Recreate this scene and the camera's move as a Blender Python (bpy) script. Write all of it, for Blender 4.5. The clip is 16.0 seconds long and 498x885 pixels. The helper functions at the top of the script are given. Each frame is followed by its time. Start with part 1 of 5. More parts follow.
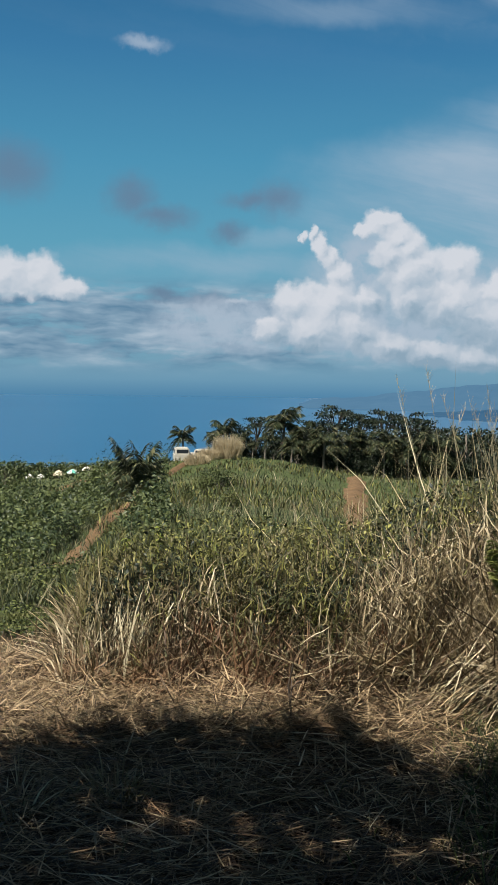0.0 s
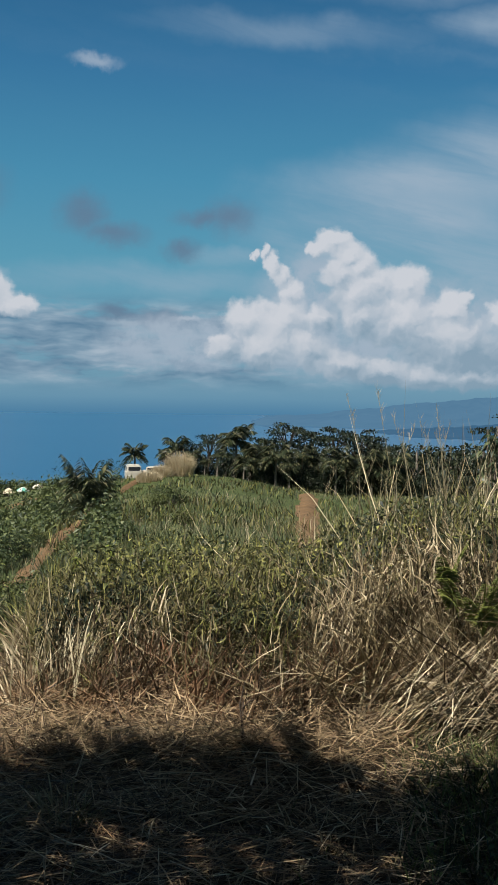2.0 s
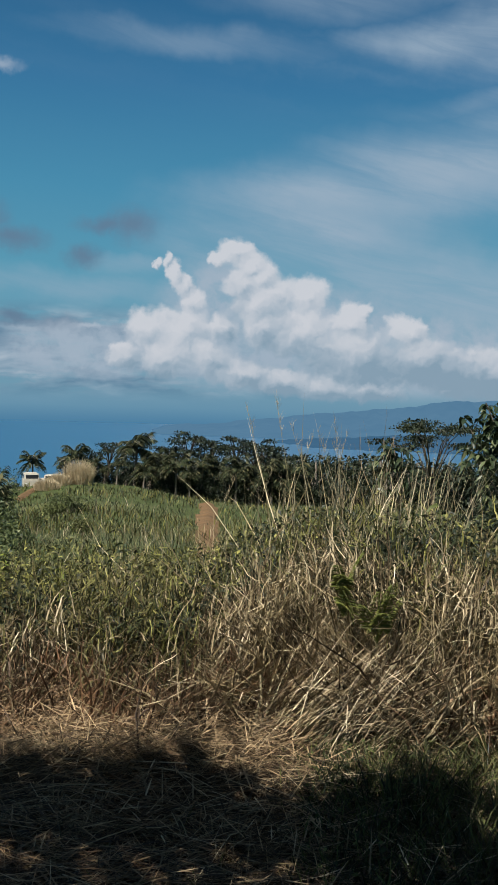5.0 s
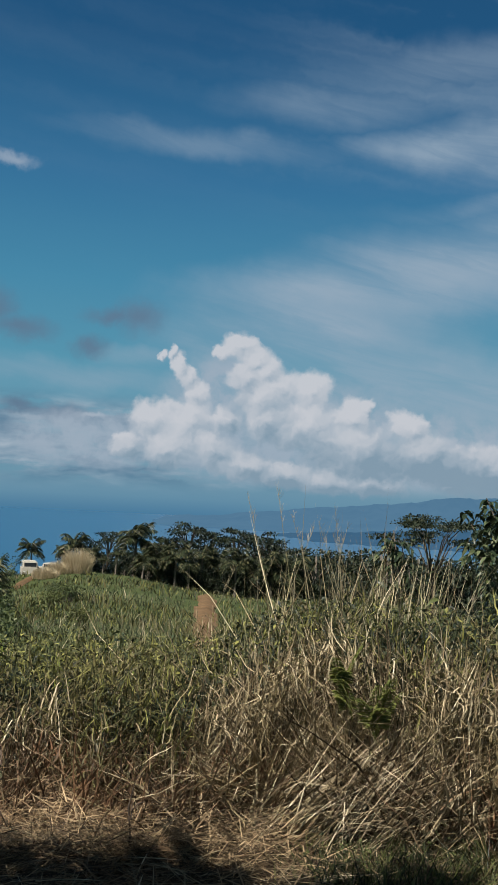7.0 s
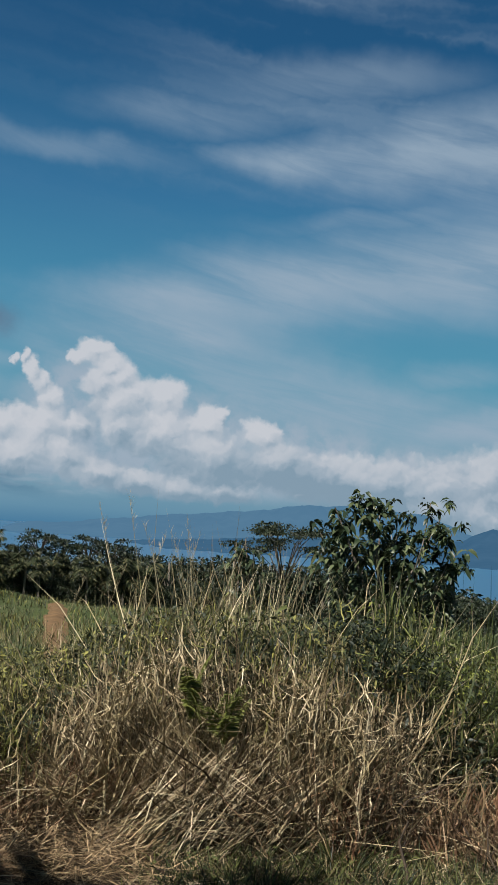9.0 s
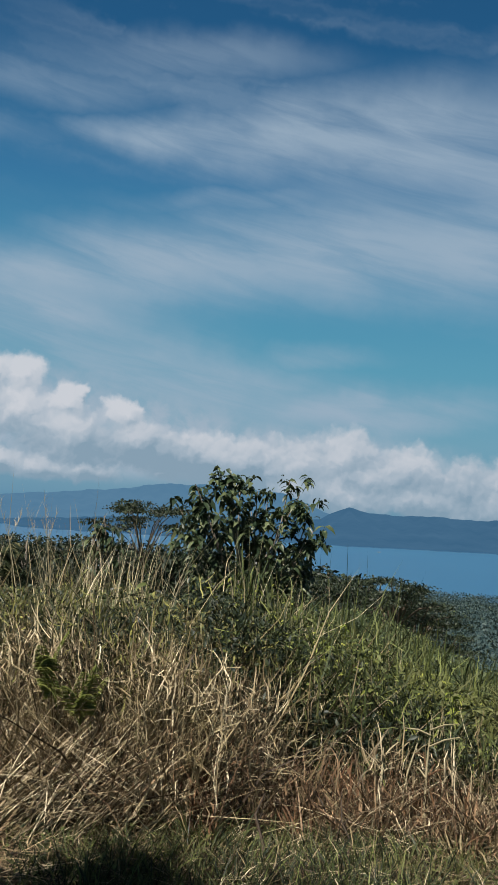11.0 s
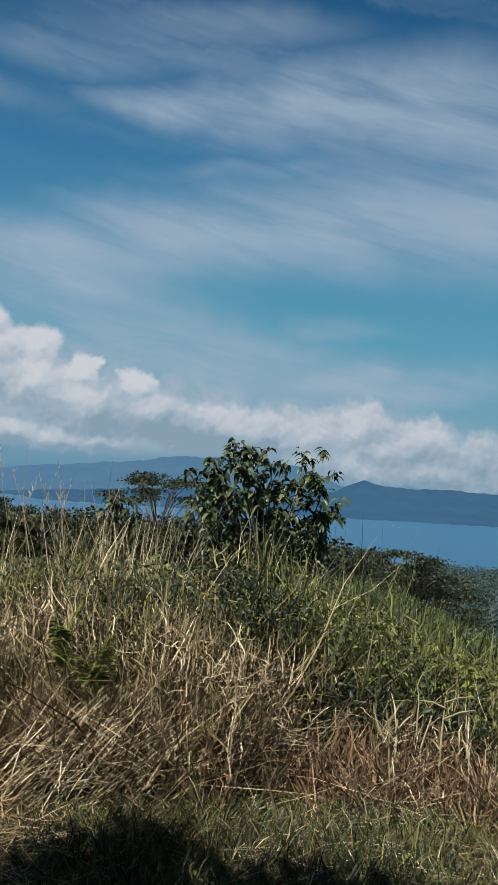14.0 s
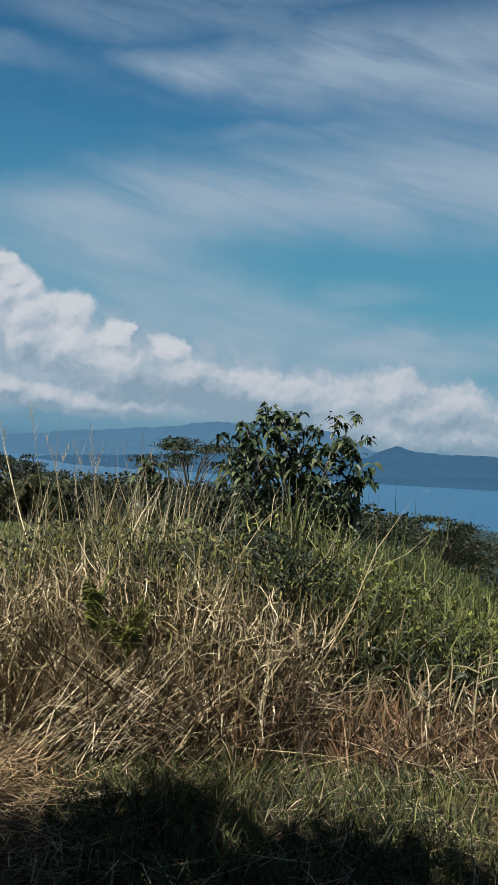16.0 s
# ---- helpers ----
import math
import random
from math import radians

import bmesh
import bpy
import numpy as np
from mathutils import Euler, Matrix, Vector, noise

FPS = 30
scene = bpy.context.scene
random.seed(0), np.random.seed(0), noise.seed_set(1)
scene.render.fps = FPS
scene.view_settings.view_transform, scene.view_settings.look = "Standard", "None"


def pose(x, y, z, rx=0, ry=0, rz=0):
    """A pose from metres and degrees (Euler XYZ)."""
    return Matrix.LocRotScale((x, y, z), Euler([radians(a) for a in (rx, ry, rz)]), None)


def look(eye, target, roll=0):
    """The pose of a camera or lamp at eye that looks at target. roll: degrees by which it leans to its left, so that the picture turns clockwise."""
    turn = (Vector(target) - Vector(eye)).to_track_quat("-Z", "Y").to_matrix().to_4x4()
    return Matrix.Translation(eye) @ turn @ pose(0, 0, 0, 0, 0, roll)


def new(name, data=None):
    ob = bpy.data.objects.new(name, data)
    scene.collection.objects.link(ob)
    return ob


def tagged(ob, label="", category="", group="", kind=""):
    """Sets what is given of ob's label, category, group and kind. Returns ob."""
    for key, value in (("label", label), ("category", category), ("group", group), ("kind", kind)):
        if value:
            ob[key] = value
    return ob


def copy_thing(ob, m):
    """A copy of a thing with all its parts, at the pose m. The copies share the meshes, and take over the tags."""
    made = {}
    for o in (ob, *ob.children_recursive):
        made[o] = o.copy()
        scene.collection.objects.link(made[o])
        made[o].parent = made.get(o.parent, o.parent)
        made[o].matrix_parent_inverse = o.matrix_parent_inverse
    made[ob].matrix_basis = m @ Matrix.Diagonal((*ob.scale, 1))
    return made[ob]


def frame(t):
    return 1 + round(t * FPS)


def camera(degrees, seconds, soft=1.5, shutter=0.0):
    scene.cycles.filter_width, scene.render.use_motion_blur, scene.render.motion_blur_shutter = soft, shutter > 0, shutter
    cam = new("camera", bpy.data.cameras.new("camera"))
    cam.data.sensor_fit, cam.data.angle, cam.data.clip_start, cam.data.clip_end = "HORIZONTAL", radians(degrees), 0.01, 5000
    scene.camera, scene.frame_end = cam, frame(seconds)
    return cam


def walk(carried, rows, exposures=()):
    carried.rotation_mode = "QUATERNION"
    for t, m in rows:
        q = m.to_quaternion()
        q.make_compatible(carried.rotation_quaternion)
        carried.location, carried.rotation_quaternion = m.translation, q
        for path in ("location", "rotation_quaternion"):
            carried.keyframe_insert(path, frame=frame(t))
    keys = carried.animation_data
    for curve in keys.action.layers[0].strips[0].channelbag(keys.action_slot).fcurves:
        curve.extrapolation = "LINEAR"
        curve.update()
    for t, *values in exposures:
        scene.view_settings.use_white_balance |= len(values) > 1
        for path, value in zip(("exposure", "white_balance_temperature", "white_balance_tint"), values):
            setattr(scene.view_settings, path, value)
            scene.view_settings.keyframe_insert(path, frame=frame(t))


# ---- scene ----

import functools

# ---- camera and its way: a slow handheld turn to the right ----
EYE = 1.55
cam = camera(27.53, 16.0, 1.0)
ROWS = [
    (0.0, -0.000, 0.000, 0.000, -0.00, -3.00, 0.75),
    (0.5, 0.003, -0.011, 0.006, -2.02, -1.65, 1.29),
    (1.0, 0.005, -0.019, 0.007, -2.74, -1.14, 0.93),
    (1.5, 0.004, -0.015, 0.007, -2.35, -1.44, 0.65),
    (2.0, 0.004, -0.003, 0.005, -2.68, -1.99, 0.82),
    (2.5, 0.011, 0.011, 0.002, -5.15, -2.28, 1.03),
    (3.0, 0.011, -0.010, 0.008, -5.99, -2.30, 1.50),
    (3.5, 0.012, 0.002, 0.005, -5.77, -2.43, 1.20),
    (4.0, 0.012, -0.002, 0.006, -6.30, -1.63, 0.73),
    (4.5, 0.012, -0.003, 0.005, -7.63, -1.78, 0.79),
    (7.0, 0.006, -0.040, -0.013, -7.99, 3.82, 2.74),
    (7.5, -0.001, -0.042, -0.014, -7.85, 4.93, 2.96),
    (8.0, 0.002, -0.049, -0.009, -9.48, 5.37, 3.41),
    (8.5, 0.000, -0.080, 0.001, -12.54, 5.29, 3.23),
    (9.0, 0.009, -0.066, 0.001, -16.17, 4.60, 2.86),
    (9.5, 0.018, -0.030, -0.001, -23.36, 3.59, 2.11),
    (12.0, 0.033, -0.017, -0.014, -24.07, 3.75, 2.91),
    (12.5, 0.038, -0.007, -0.013, -23.48, 3.24, 2.53),
    (13.0, 0.043, 0.003, -0.017, -23.90, 2.85, 2.47),
    (13.5, 0.041, -0.001, -0.015, -23.50, 2.86, 2.58),
    (14.0, 0.046, 0.015, -0.017, -23.30, 2.19, 3.01),
    (14.5, 0.044, 0.016, -0.016, -23.03, 2.22, 3.30),
    (15.0, 0.038, 0.000, -0.017, -21.62, 1.66, 2.91),
    (15.5, 0.048, 0.021, -0.021, -19.59, 1.09, 2.85),
    (16.0, 0.061, 0.052, -0.027, -21.58, 0.16, 3.06),
]


def stand(x, y, z, yaw, pitch, roll):
    """Yaw to the left from +y, pitch up, roll as in look()."""
    a, b = radians(yaw), radians(pitch)
    eye = Vector((x, y, EYE + z))
    return look(eye, eye + Vector((-math.sin(a) * math.cos(b), math.cos(a) * math.cos(b), math.sin(b))), roll)


walk(cam, [(t, stand(*row)) for t, *row in ROWS], [(0.0, 0.14), (0.5, 0.10), (1.0, 0.06), (3.0, 0.0), (4.5, 0.0), (7.0, -0.1), (8.0, -0.13), (9.0, -0.08), (9.7, 0.0), (16.0, 0.0)])

# ---- sky and sun ----
SUN_TO = Vector((-0.42, -0.40, 0.82)).normalized()
sun = new("sun", bpy.data.lights.new("sun", "SUN"))
sun.data.energy, sun.data.angle, sun.data.color = 9.6, radians(0.5), (1.0, 0.95, 0.87)
sun.matrix_world = look((0, 0, 40), Vector((0, 0, 40)) - SUN_TO)


class Nodes:
    """Short hand for node trees."""

    def __init__(self, tree):
        self.tree = tree
        tree.nodes.clear()

    def add(self, kind, **values):
        node = self.tree.nodes.new(kind)
        for key, value in values.items():
            setattr(node, key, value)
        return node

    def put(self, socket, value):
        if isinstance(value, bpy.types.NodeSocket):
            self.tree.links.new(value, socket)
        elif value is not None:
            socket.default_value = value

    def math(self, op, a, b=None, c=None, clamp=False):
        node = self.add("ShaderNodeMath", operation=op, use_clamp=clamp)
        for n, v in enumerate((a, b, c)):
            self.put(node.inputs[n], v)
        return node.outputs[0]

    def vec(self, op, a, b=None, scale=None):
        node = self.add("ShaderNodeVectorMath", operation=op)
        self.put(node.inputs[0], a)
        self.put(node.inputs[1], b)
        if scale is not None:
            self.put(node.inputs["Scale"], scale)
        return node.outputs["Value" if op in ("LENGTH", "DOT_PRODUCT", "DISTANCE") else "Vector"]

    def xyz(self, x, y, z=0.0):
        node = self.add("ShaderNodeCombineXYZ")
        for n, v in enumerate((x, y, z)):
            self.put(node.inputs[n], v)
        return node.outputs[0]

    def noise(self, p, scale, detail=4.0, rough=0.55, colour=False):
        node = self.add("ShaderNodeTexNoise")
        self.put(node.inputs["Vector"], p)
        self.put(node.inputs["Scale"], scale)
        self.put(node.inputs["Detail"], detail)
        self.put(node.inputs["Roughness"], rough)
        return node.outputs["Color" if colour else "Fac"]

    def ramp(self, fac, stops, smooth=False):
        node = self.add("ShaderNodeValToRGB")
        self.put(node.inputs[0], fac)
        el = node.color_ramp.elements
        node.color_ramp.interpolation = "EASE" if smooth else "LINEAR"
        while len(el) < len(stops):
            el.new(0.5)
        for e, (at, colour) in zip(el, stops):
            e.position, e.color = at, (*colour, 1.0)
        return node.outputs[0]

    def span(self, v, a, b, c=0.0, d=1.0, smooth=True):
        node = self.add("ShaderNodeMapRange", interpolation_type="SMOOTHSTEP" if smooth else "LINEAR")
        for n, q in enumerate((v, a, b, c, d)):
            self.put(node.inputs[n], q)
        return node.outputs[0]

    def mix(self, fac, a, b, mode="MIX"):
        node = self.add("ShaderNodeMix", data_type="RGBA", blend_type=mode)
        self.put(node.inputs[0], fac)
        self.put(node.inputs[6], (*a, 1.0) if isinstance(a, tuple) else a)
        self.put(node.inputs[7], (*b, 1.0) if isinstance(b, tuple) else b)
        return node.outputs[2]


world = bpy.data.worlds.new("sky")
scene.world = world
world.use_nodes = True
W = Nodes(world.node_tree)
coords = W.add("ShaderNodeTexCoord").outputs["Generated"]
split = W.add("ShaderNodeSeparateXYZ")
W.put(split.inputs[0], coords)
DEG = 180 / math.pi
az = W.math("MULTIPLY", W.math("ARCTAN2", split.outputs[0], split.outputs[1]), DEG)
el = W.math("MULTIPLY", W.math("ARCSINE", split.outputs[2]), DEG)
sky_at = W.xyz(az, el)

# clear air: deep blue above, teal lower down, pale haze at the horizon
clear = W.ramp(W.span(el, -2.0, 38.0, smooth=False), [
    (0.0, (0.125, 0.275, 0.40)), (0.05, (0.145, 0.30, 0.42)), (0.15, (0.15, 0.345, 0.465)), (0.25, (0.095, 0.32, 0.455)),
    (0.36, (0.062, 0.265, 0.425)), (0.50, (0.036, 0.175, 0.345)), (0.68, (0.013, 0.095, 0.225)), (0.82, (0.013, 0.078, 0.19)), (1.0, (0.07, 0.095, 0.125))])
air = W.add("ShaderNodeTexSky", sky_type="NISHITA", sun_disc=False)
air.sun_elevation = math.asin(SUN_TO.z)
air.sun_rotation = math.atan2(SUN_TO.x, SUN_TO.y)
air_light = W.vec("SCALE", air.outputs[0], scale=0.06)
clear = W.mix(0.06, clear, air_light)

# slow and fine waver of the cloud outlines
waver_a = W.vec("SUBTRACT", W.noise(sky_at, 0.55, 3.0, 0.6, True), (0.5, 0.5, 0.5))
waver_b = W.vec("SUBTRACT", W.noise(sky_at, 1.5, 4.0, 0.55, True), (0.5, 0.5, 0.5))
bent = W.vec("ADD", W.vec("ADD", sky_at, W.vec("MULTIPLY", waver_a, (1.3, 1.1, 0.0))), W.vec("MULTIPLY", waver_b, (0.62, 0.55, 0.0)))
waver_c = W.vec("SUBTRACT", W.noise(sky_at, 5.0, 4.0, 0.6, True), (0.5, 0.5, 0.5))
bent = W.vec("ADD", bent, W.vec("MULTIPLY", waver_c, (0.16, 0.16, 0.0)))


def heap(lumps, soft=0.35, at=None):
    """Union of round lumps (azimuth, elevation, half width, half height), 1 inside, below 0 outside."""
    total = None
    for a, e, w, h in lumps:
        q = W.vec("LENGTH", W.vec("DIVIDE", W.vec("SUBTRACT", at or bent, (a, e, 0.0)), (w, h, 1.0)))
        total = q if total is None else W.math("SMOOTH_MIN", total, q, soft)
    return W.math("SUBTRACT", 1.0, total)


# veils of high ice cloud, drawn out and slanting
tilt_at = W.xyz(W.math("MULTIPLY_ADD", el, 0.10, W.math("MULTIPLY", az, 0.055)), W.math("MULTIPLY_ADD", az, 0.030, W.math("MULTIPLY", el, 0.20)))
fine = W.noise(W.vec("ADD", tilt_at, W.vec("MULTIPLY", W.vec("SUBTRACT", W.noise(tilt_at, 2.1, 3.0, 0.5, True), (0.5, 0.5, 0.5)), (0.6, 0.40, 0.0))), 1.7, 7.0, 0.60)
soft_at = W.vec("ADD", sky_at, W.vec("MULTIPLY", W.vec("SUBTRACT", W.noise(sky_at, 0.11, 2.0, 0.5, True), (0.5, 0.5, 0.5)), (7.0, 3.0, 0.0)))
soft_at = W.vec("ADD", soft_at, W.vec("MULTIPLY", waver_a, (2.2, 0.9, 0.0)))
VEILS = [(19.0, 20.5, 5.0, 1.1), (25.0, 20.3, 6.5, 2.1), (32.0, 20.0, 8.0, 2.9), (42.0, 19.5, 10.0, 4.0), (60.0, 18.0, 16.0, 8.0),
         (12.0, 12.3, 7.0, 1.7), (19.0, 13.6, 8.0, 2.4), (28.0, 14.2, 10.0, 2.7), (38.0, 14.6, 12.0, 2.9), (11.0, 9.8, 7.5, 2.5), (16.0, 8.2, 6.0, 1.6), (20.0, 7.0, 8.0, 1.3), (30.0, 5.8, 8.0, 1.0)]
FILMS = [(12.0, 22.6, 7.0, 1.2), (20.0, 24.2, 9.0, 1.4), (5.0, 20.1, 9.0, 0.9), (-2.0, 7.0, 9.0, 0.8), (1.5, 8.1, 3.0, 0.6), (28.0, 8.5, 4.0, 0.8), (22.0, 6.4, 9.0, 1.3), (32.0, 6.2, 8.0, 1.0), (24.0, 17.0, 9.0, 0.8)]
veil = W.math("MAXIMUM", W.span(heap(VEILS, 0.7, soft_at), -0.60, 0.85), W.span(heap(FILMS, 0.4, soft_at), -0.40, 0.85, 0.0, 0.46))
veil = W.math("MULTIPLY", veil, W.span(fine, 0.30, 0.66, 0.40, 1.0))
streak_at = W.xyz(W.math("MULTIPLY_ADD", el, 0.12, W.math("MULTIPLY", az, 0.045)), W.math("MULTIPLY_ADD", az, 0.035, W.math("MULTIPLY", el, 0.30)))
streak = W.noise(W.vec("ADD", streak_at, W.vec("MULTIPLY", waver_a, (0.40, 0.34, 0.0))), 1.0, 4.0, 0.5)
streak = W.math("MULTIPLY", W.span(streak, 0.42, 0.78), W.math("MULTIPLY", W.span(el, 16.0, 20.0, 0.10, 0.5), W.span(az, 4.0, 20.0, 0.12, 1.0)))
sky_now = W.mix(W.math("MAXIMUM", W.math("MULTIPLY", veil, 0.88), streak), clear, (0.335, 0.435, 0.54))

# layered grey banks low over the sea
flat_at = W.vec("ADD", W.xyz(W.math("MULTIPLY", az, 0.13), W.math("MULTIPLY", el, 0.55)), W.vec("MULTIPLY", waver_a, (0.12, 0.25, 0.0)))
layers = W.noise(flat_at, 1.5, 6.0, 0.6)
low = W.math("MULTIPLY", W.math("MULTIPLY", W.span(el, 0.2, 2.2), W.span(el, 6.5, 4.7)), W.span(az, 16.0, 2.0))
sky_now = W.mix(W.math("MULTIPLY", low, W.span(layers, 0.34, 0.52)), sky_now, W.ramp(W.noise(flat_at, 2.2, 3.0, 0.5), [(0.38, (0.11, 0.22, 0.33)), (0.54, (0.215, 0.33, 0.435)), (0.72, (0.40, 0.49, 0.575))]))

# small dusky scraps
SCRAPS = [(-6.7, 10.4, 1.6, 1.3), (-5.0, 9.4, 2.0, 0.8), (1.5, 10.4, 1.5, 1.1), (0.0, 10.4, 1.8, 0.6), (-13.2, 11.6, 2.6, 1.8), (-1.2, 8.6, 1.3, 0.7), (-2.3, 4.9, 2.1, 0.75), (-4.8, 5.2, 1.4, 0.5), (-15.0, 10.6, 2.0, 0.9)]
scrap = W.span(heap(SCRAPS, 0.3), -0.3, 0.95)
sky_now = W.mix(W.math("MULTIPLY", scrap, 0.75), sky_now, (0.125, 0.19, 0.285))

# heaped clouds
TOWER_A = [(3.45, 8.8, 0.4, 0.6), (2.9, 8.5, 0.3, 0.5), (3.9, 8.1, 0.6, 0.9), (4.3, 7.5, 0.7, 0.9), (4.7, 6.6, 0.95, 1.0), (2.5, 5.0, 1.7, 1.4), (4.6, 4.9, 1.7, 1.6), (3.4, 3.3, 2.2, 1.6), (5.9, 3.3, 1.5, 1.3), (7.8, 2.5, 2.2, 1.1), (1.2, 3.4, 1.2, 0.9), (6.6, 5.0, 1.1, 1.0)]
TOWER_B = [(7.3, 9.3, 1.3, 0.9), (6.3, 8.8, 0.7, 0.6), (8.1, 8.5, 1.1, 1.0), (8.8, 7.8, 1.2, 1.1), (7.7, 7.5, 1.2, 1.2), (8.3, 6.3, 1.4, 1.4), (9.0, 5.0, 1.6, 1.4), (9.5, 6.9, 1.6, 1.4), (11.3, 6.9, 1.5, 1.4), (10.8, 5.0, 2.4, 1.7), (13.7, 5.6, 1.5, 1.1), (14.6, 6.0, 0.6, 0.55), (16.9, 5.1, 1.3, 1.0)]
BANK = [(10.0, 2.1, 2.4, 1.0), (12.6, 1.9, 2.4, 0.9), (15.0, 1.7, 2.2, 0.8), (14.0, 3.3, 3.2, 1.9), (17.6, 3.2, 3.2, 1.9), (20.8, 2.7, 3.2, 2.0), (23.8, 2.4, 3.2, 2.0),
        (26.9, 2.5, 2.8, 2.0), (29.5, 3.1, 2.2, 2.0), (30.8, 2.0, 3.0, 1.9), (33.0, 2.5, 2.3, 1.8), (36.0, 1.8, 2.8, 1.9), (39.5, 2.2, 2.8, 1.8), (45.0, 2.6, 4.0, 2.4), (26.5, 1.2, 3.0, 1.2), (30.0, 0.9, 3.5, 1.3), (34.0, 0.8, 3.5, 1.3), (38.5, 0.8, 4.0, 1.3)]
LEFT = [(-13.6, 6.0, 2.4, 1.6), (-11.7, 6.1, 1.6, 1.4), (-10.3, 5.5, 1.4, 0.8), (-17.5, 6.6, 3.0, 1.9), (-24.0, 5.0, 5.0, 2.4)]
LUMPS = TOWER_A + TOWER_B + BANK + LEFT


def cells(at, scale):
    """Round swellings, 0 between them and about 1 at their tops."""
    node = W.add("ShaderNodeTexVoronoi", feature="SMOOTH_F1")
    W.put(node.inputs["Vector"], at)
    W.put(node.inputs["Scale"], scale)
    node.inputs["Smoothness"].default_value = 0.35
    return W.math("SUBTRACT", 1.0, node.outputs["Distance"])


def heap_height(at):
    lobes = W.math("ADD", W.math("MULTIPLY", cells(at, 0.8), 0.30), W.math("ADD", W.math("MULTIPLY", cells(at, 2.0), 0.16), W.math("MULTIPLY", cells(at, 4.6), 0.025)))
    return W.math("ADD", heap(LUMPS, 0.42, at), W.math("SUBTRACT", lobes, 0.31))


heaped = heap_height(bent)
lee = heap_height(W.vec("ADD", bent, (-0.20, 0.34, 0.0)))
relief = W.math("MULTIPLY", W.math("SUBTRACT", heaped, lee), 1.0)
knobs = W.math("SUBTRACT", cells(bent, 3.0), cells(W.vec("ADD", bent, (-0.10, 0.16, 0.0)), 3.0))
relief = W.math("ADD", relief, W.math("MULTIPLY", knobs, 0.10))
foot = W.span(W.math("ADD", W.math("ADD", W.math("ADD", el, W.span(az, 9.0, 17.0, 0.0, 0.6)), W.span(az, 22.0, 28.0, 0.0, 1.0)), W.math("MULTIPLY", W.noise(sky_at, 0.8, 3.0), 0.9)), 0.5, 2.0)
cover = W.math("MULTIPLY", W.span(heaped, -0.08, 0.34), foot)
halo = W.math("MULTIPLY", W.math("MULTIPLY", W.span(heap([(6.6, 6.6, 2.2, 2.2), (6.4, 5.2, 3.6, 3.4), (7.5, 3.6, 4.0, 2.4), (12.5, 4.4, 5.5, 3.0), (18.5, 3.4, 6.5, 2.8), (27.0, 2.6, 9.0, 2.2), (-1.0, 3.6, 5.0, 1.7)], 0.4), -0.25, 0.45), W.span(el, 0.6, 2.2)), W.span(W.noise(bent, 0.7, 4.0), 0.3, 0.6, 0.5, 1.0))
sky_now = W.mix(W.math("MULTIPLY", halo, 0.92), sky_now, (0.36, 0.445, 0.54))
grey = W.math("ADD", W.math("MULTIPLY", W.noise(bent, 0.34, 3.0), 0.85), W.span(el, 6.0, 1.0, -0.22, 0.34))
grey = W.math("ADD", grey, W.span(heap([(7.2, 6.4, 1.3, 2.0), (8.6, 4.2, 1.6, 1.2), (12.2, 3.5, 2.8, 1.0), (15.6, 3.2, 3.0, 1.2), (19.2, 2.9, 3.0, 1.2), (22.0, 1.8, 4.0, 1.0), (9.6, 5.4, 1.3, 0.8)], 0.4), -0.3, 0.8, 0.0, 0.40))
shade = W.math("SUBTRACT", W.math("ADD", 1.02, relief), grey, clamp=True)
cloud = W.ramp(shade, [(0.0, (0.235, 0.34, 0.435)), (0.35, (0.36, 0.445, 0.53)), (0.65, (0.50, 0.55, 0.615)), (1.0, (0.60, 0.625, 0.675))])
sky_now = W.mix(W.math("MULTIPLY", cover, 0.96), sky_now, cloud)
# haze hides the cloud feet; below the horizon the air is plain
haze = W.span(el, 1.8, 0.3)
sky_now = W.mix(W.math("MULTIPLY", haze, W.span(az, 22.0, 4.0, 0.08, 0.9)), sky_now, W.ramp(W.span(el, -0.6, 1.2, smooth=False), [(0.0, (0.058, 0.19, 0.34)), (0.25, (0.085, 0.225, 0.365)), (0.6, (0.13, 0.28, 0.405)), (1.0, (0.15, 0.30, 0.42))]))
wisp = W.span(heap([(-6.1, 18.3, 1.5, 0.42), (-0.9, 4.95, 0.9, 0.22)], 0.3), -0.3, 0.9)
sky_now = W.mix(W.math("MULTIPLY", wisp, 0.5), sky_now, (0.50, 0.56, 0.64))
back = W.add("ShaderNodeBackground")
W.put(back.inputs[0], sky_now)
back.inputs[1].default_value = 1.0
W.put(W.add("ShaderNodeOutputWorld").inputs[0], back.outputs[0])


# ---- materials ----
def material(name, build):
    m = bpy.data.materials.new(name)
    m.use_nodes = True
    n = Nodes(m.node_tree)
    out = n.add("ShaderNodeOutputMaterial")
    n.put(out.inputs[0], build(n))
    return m


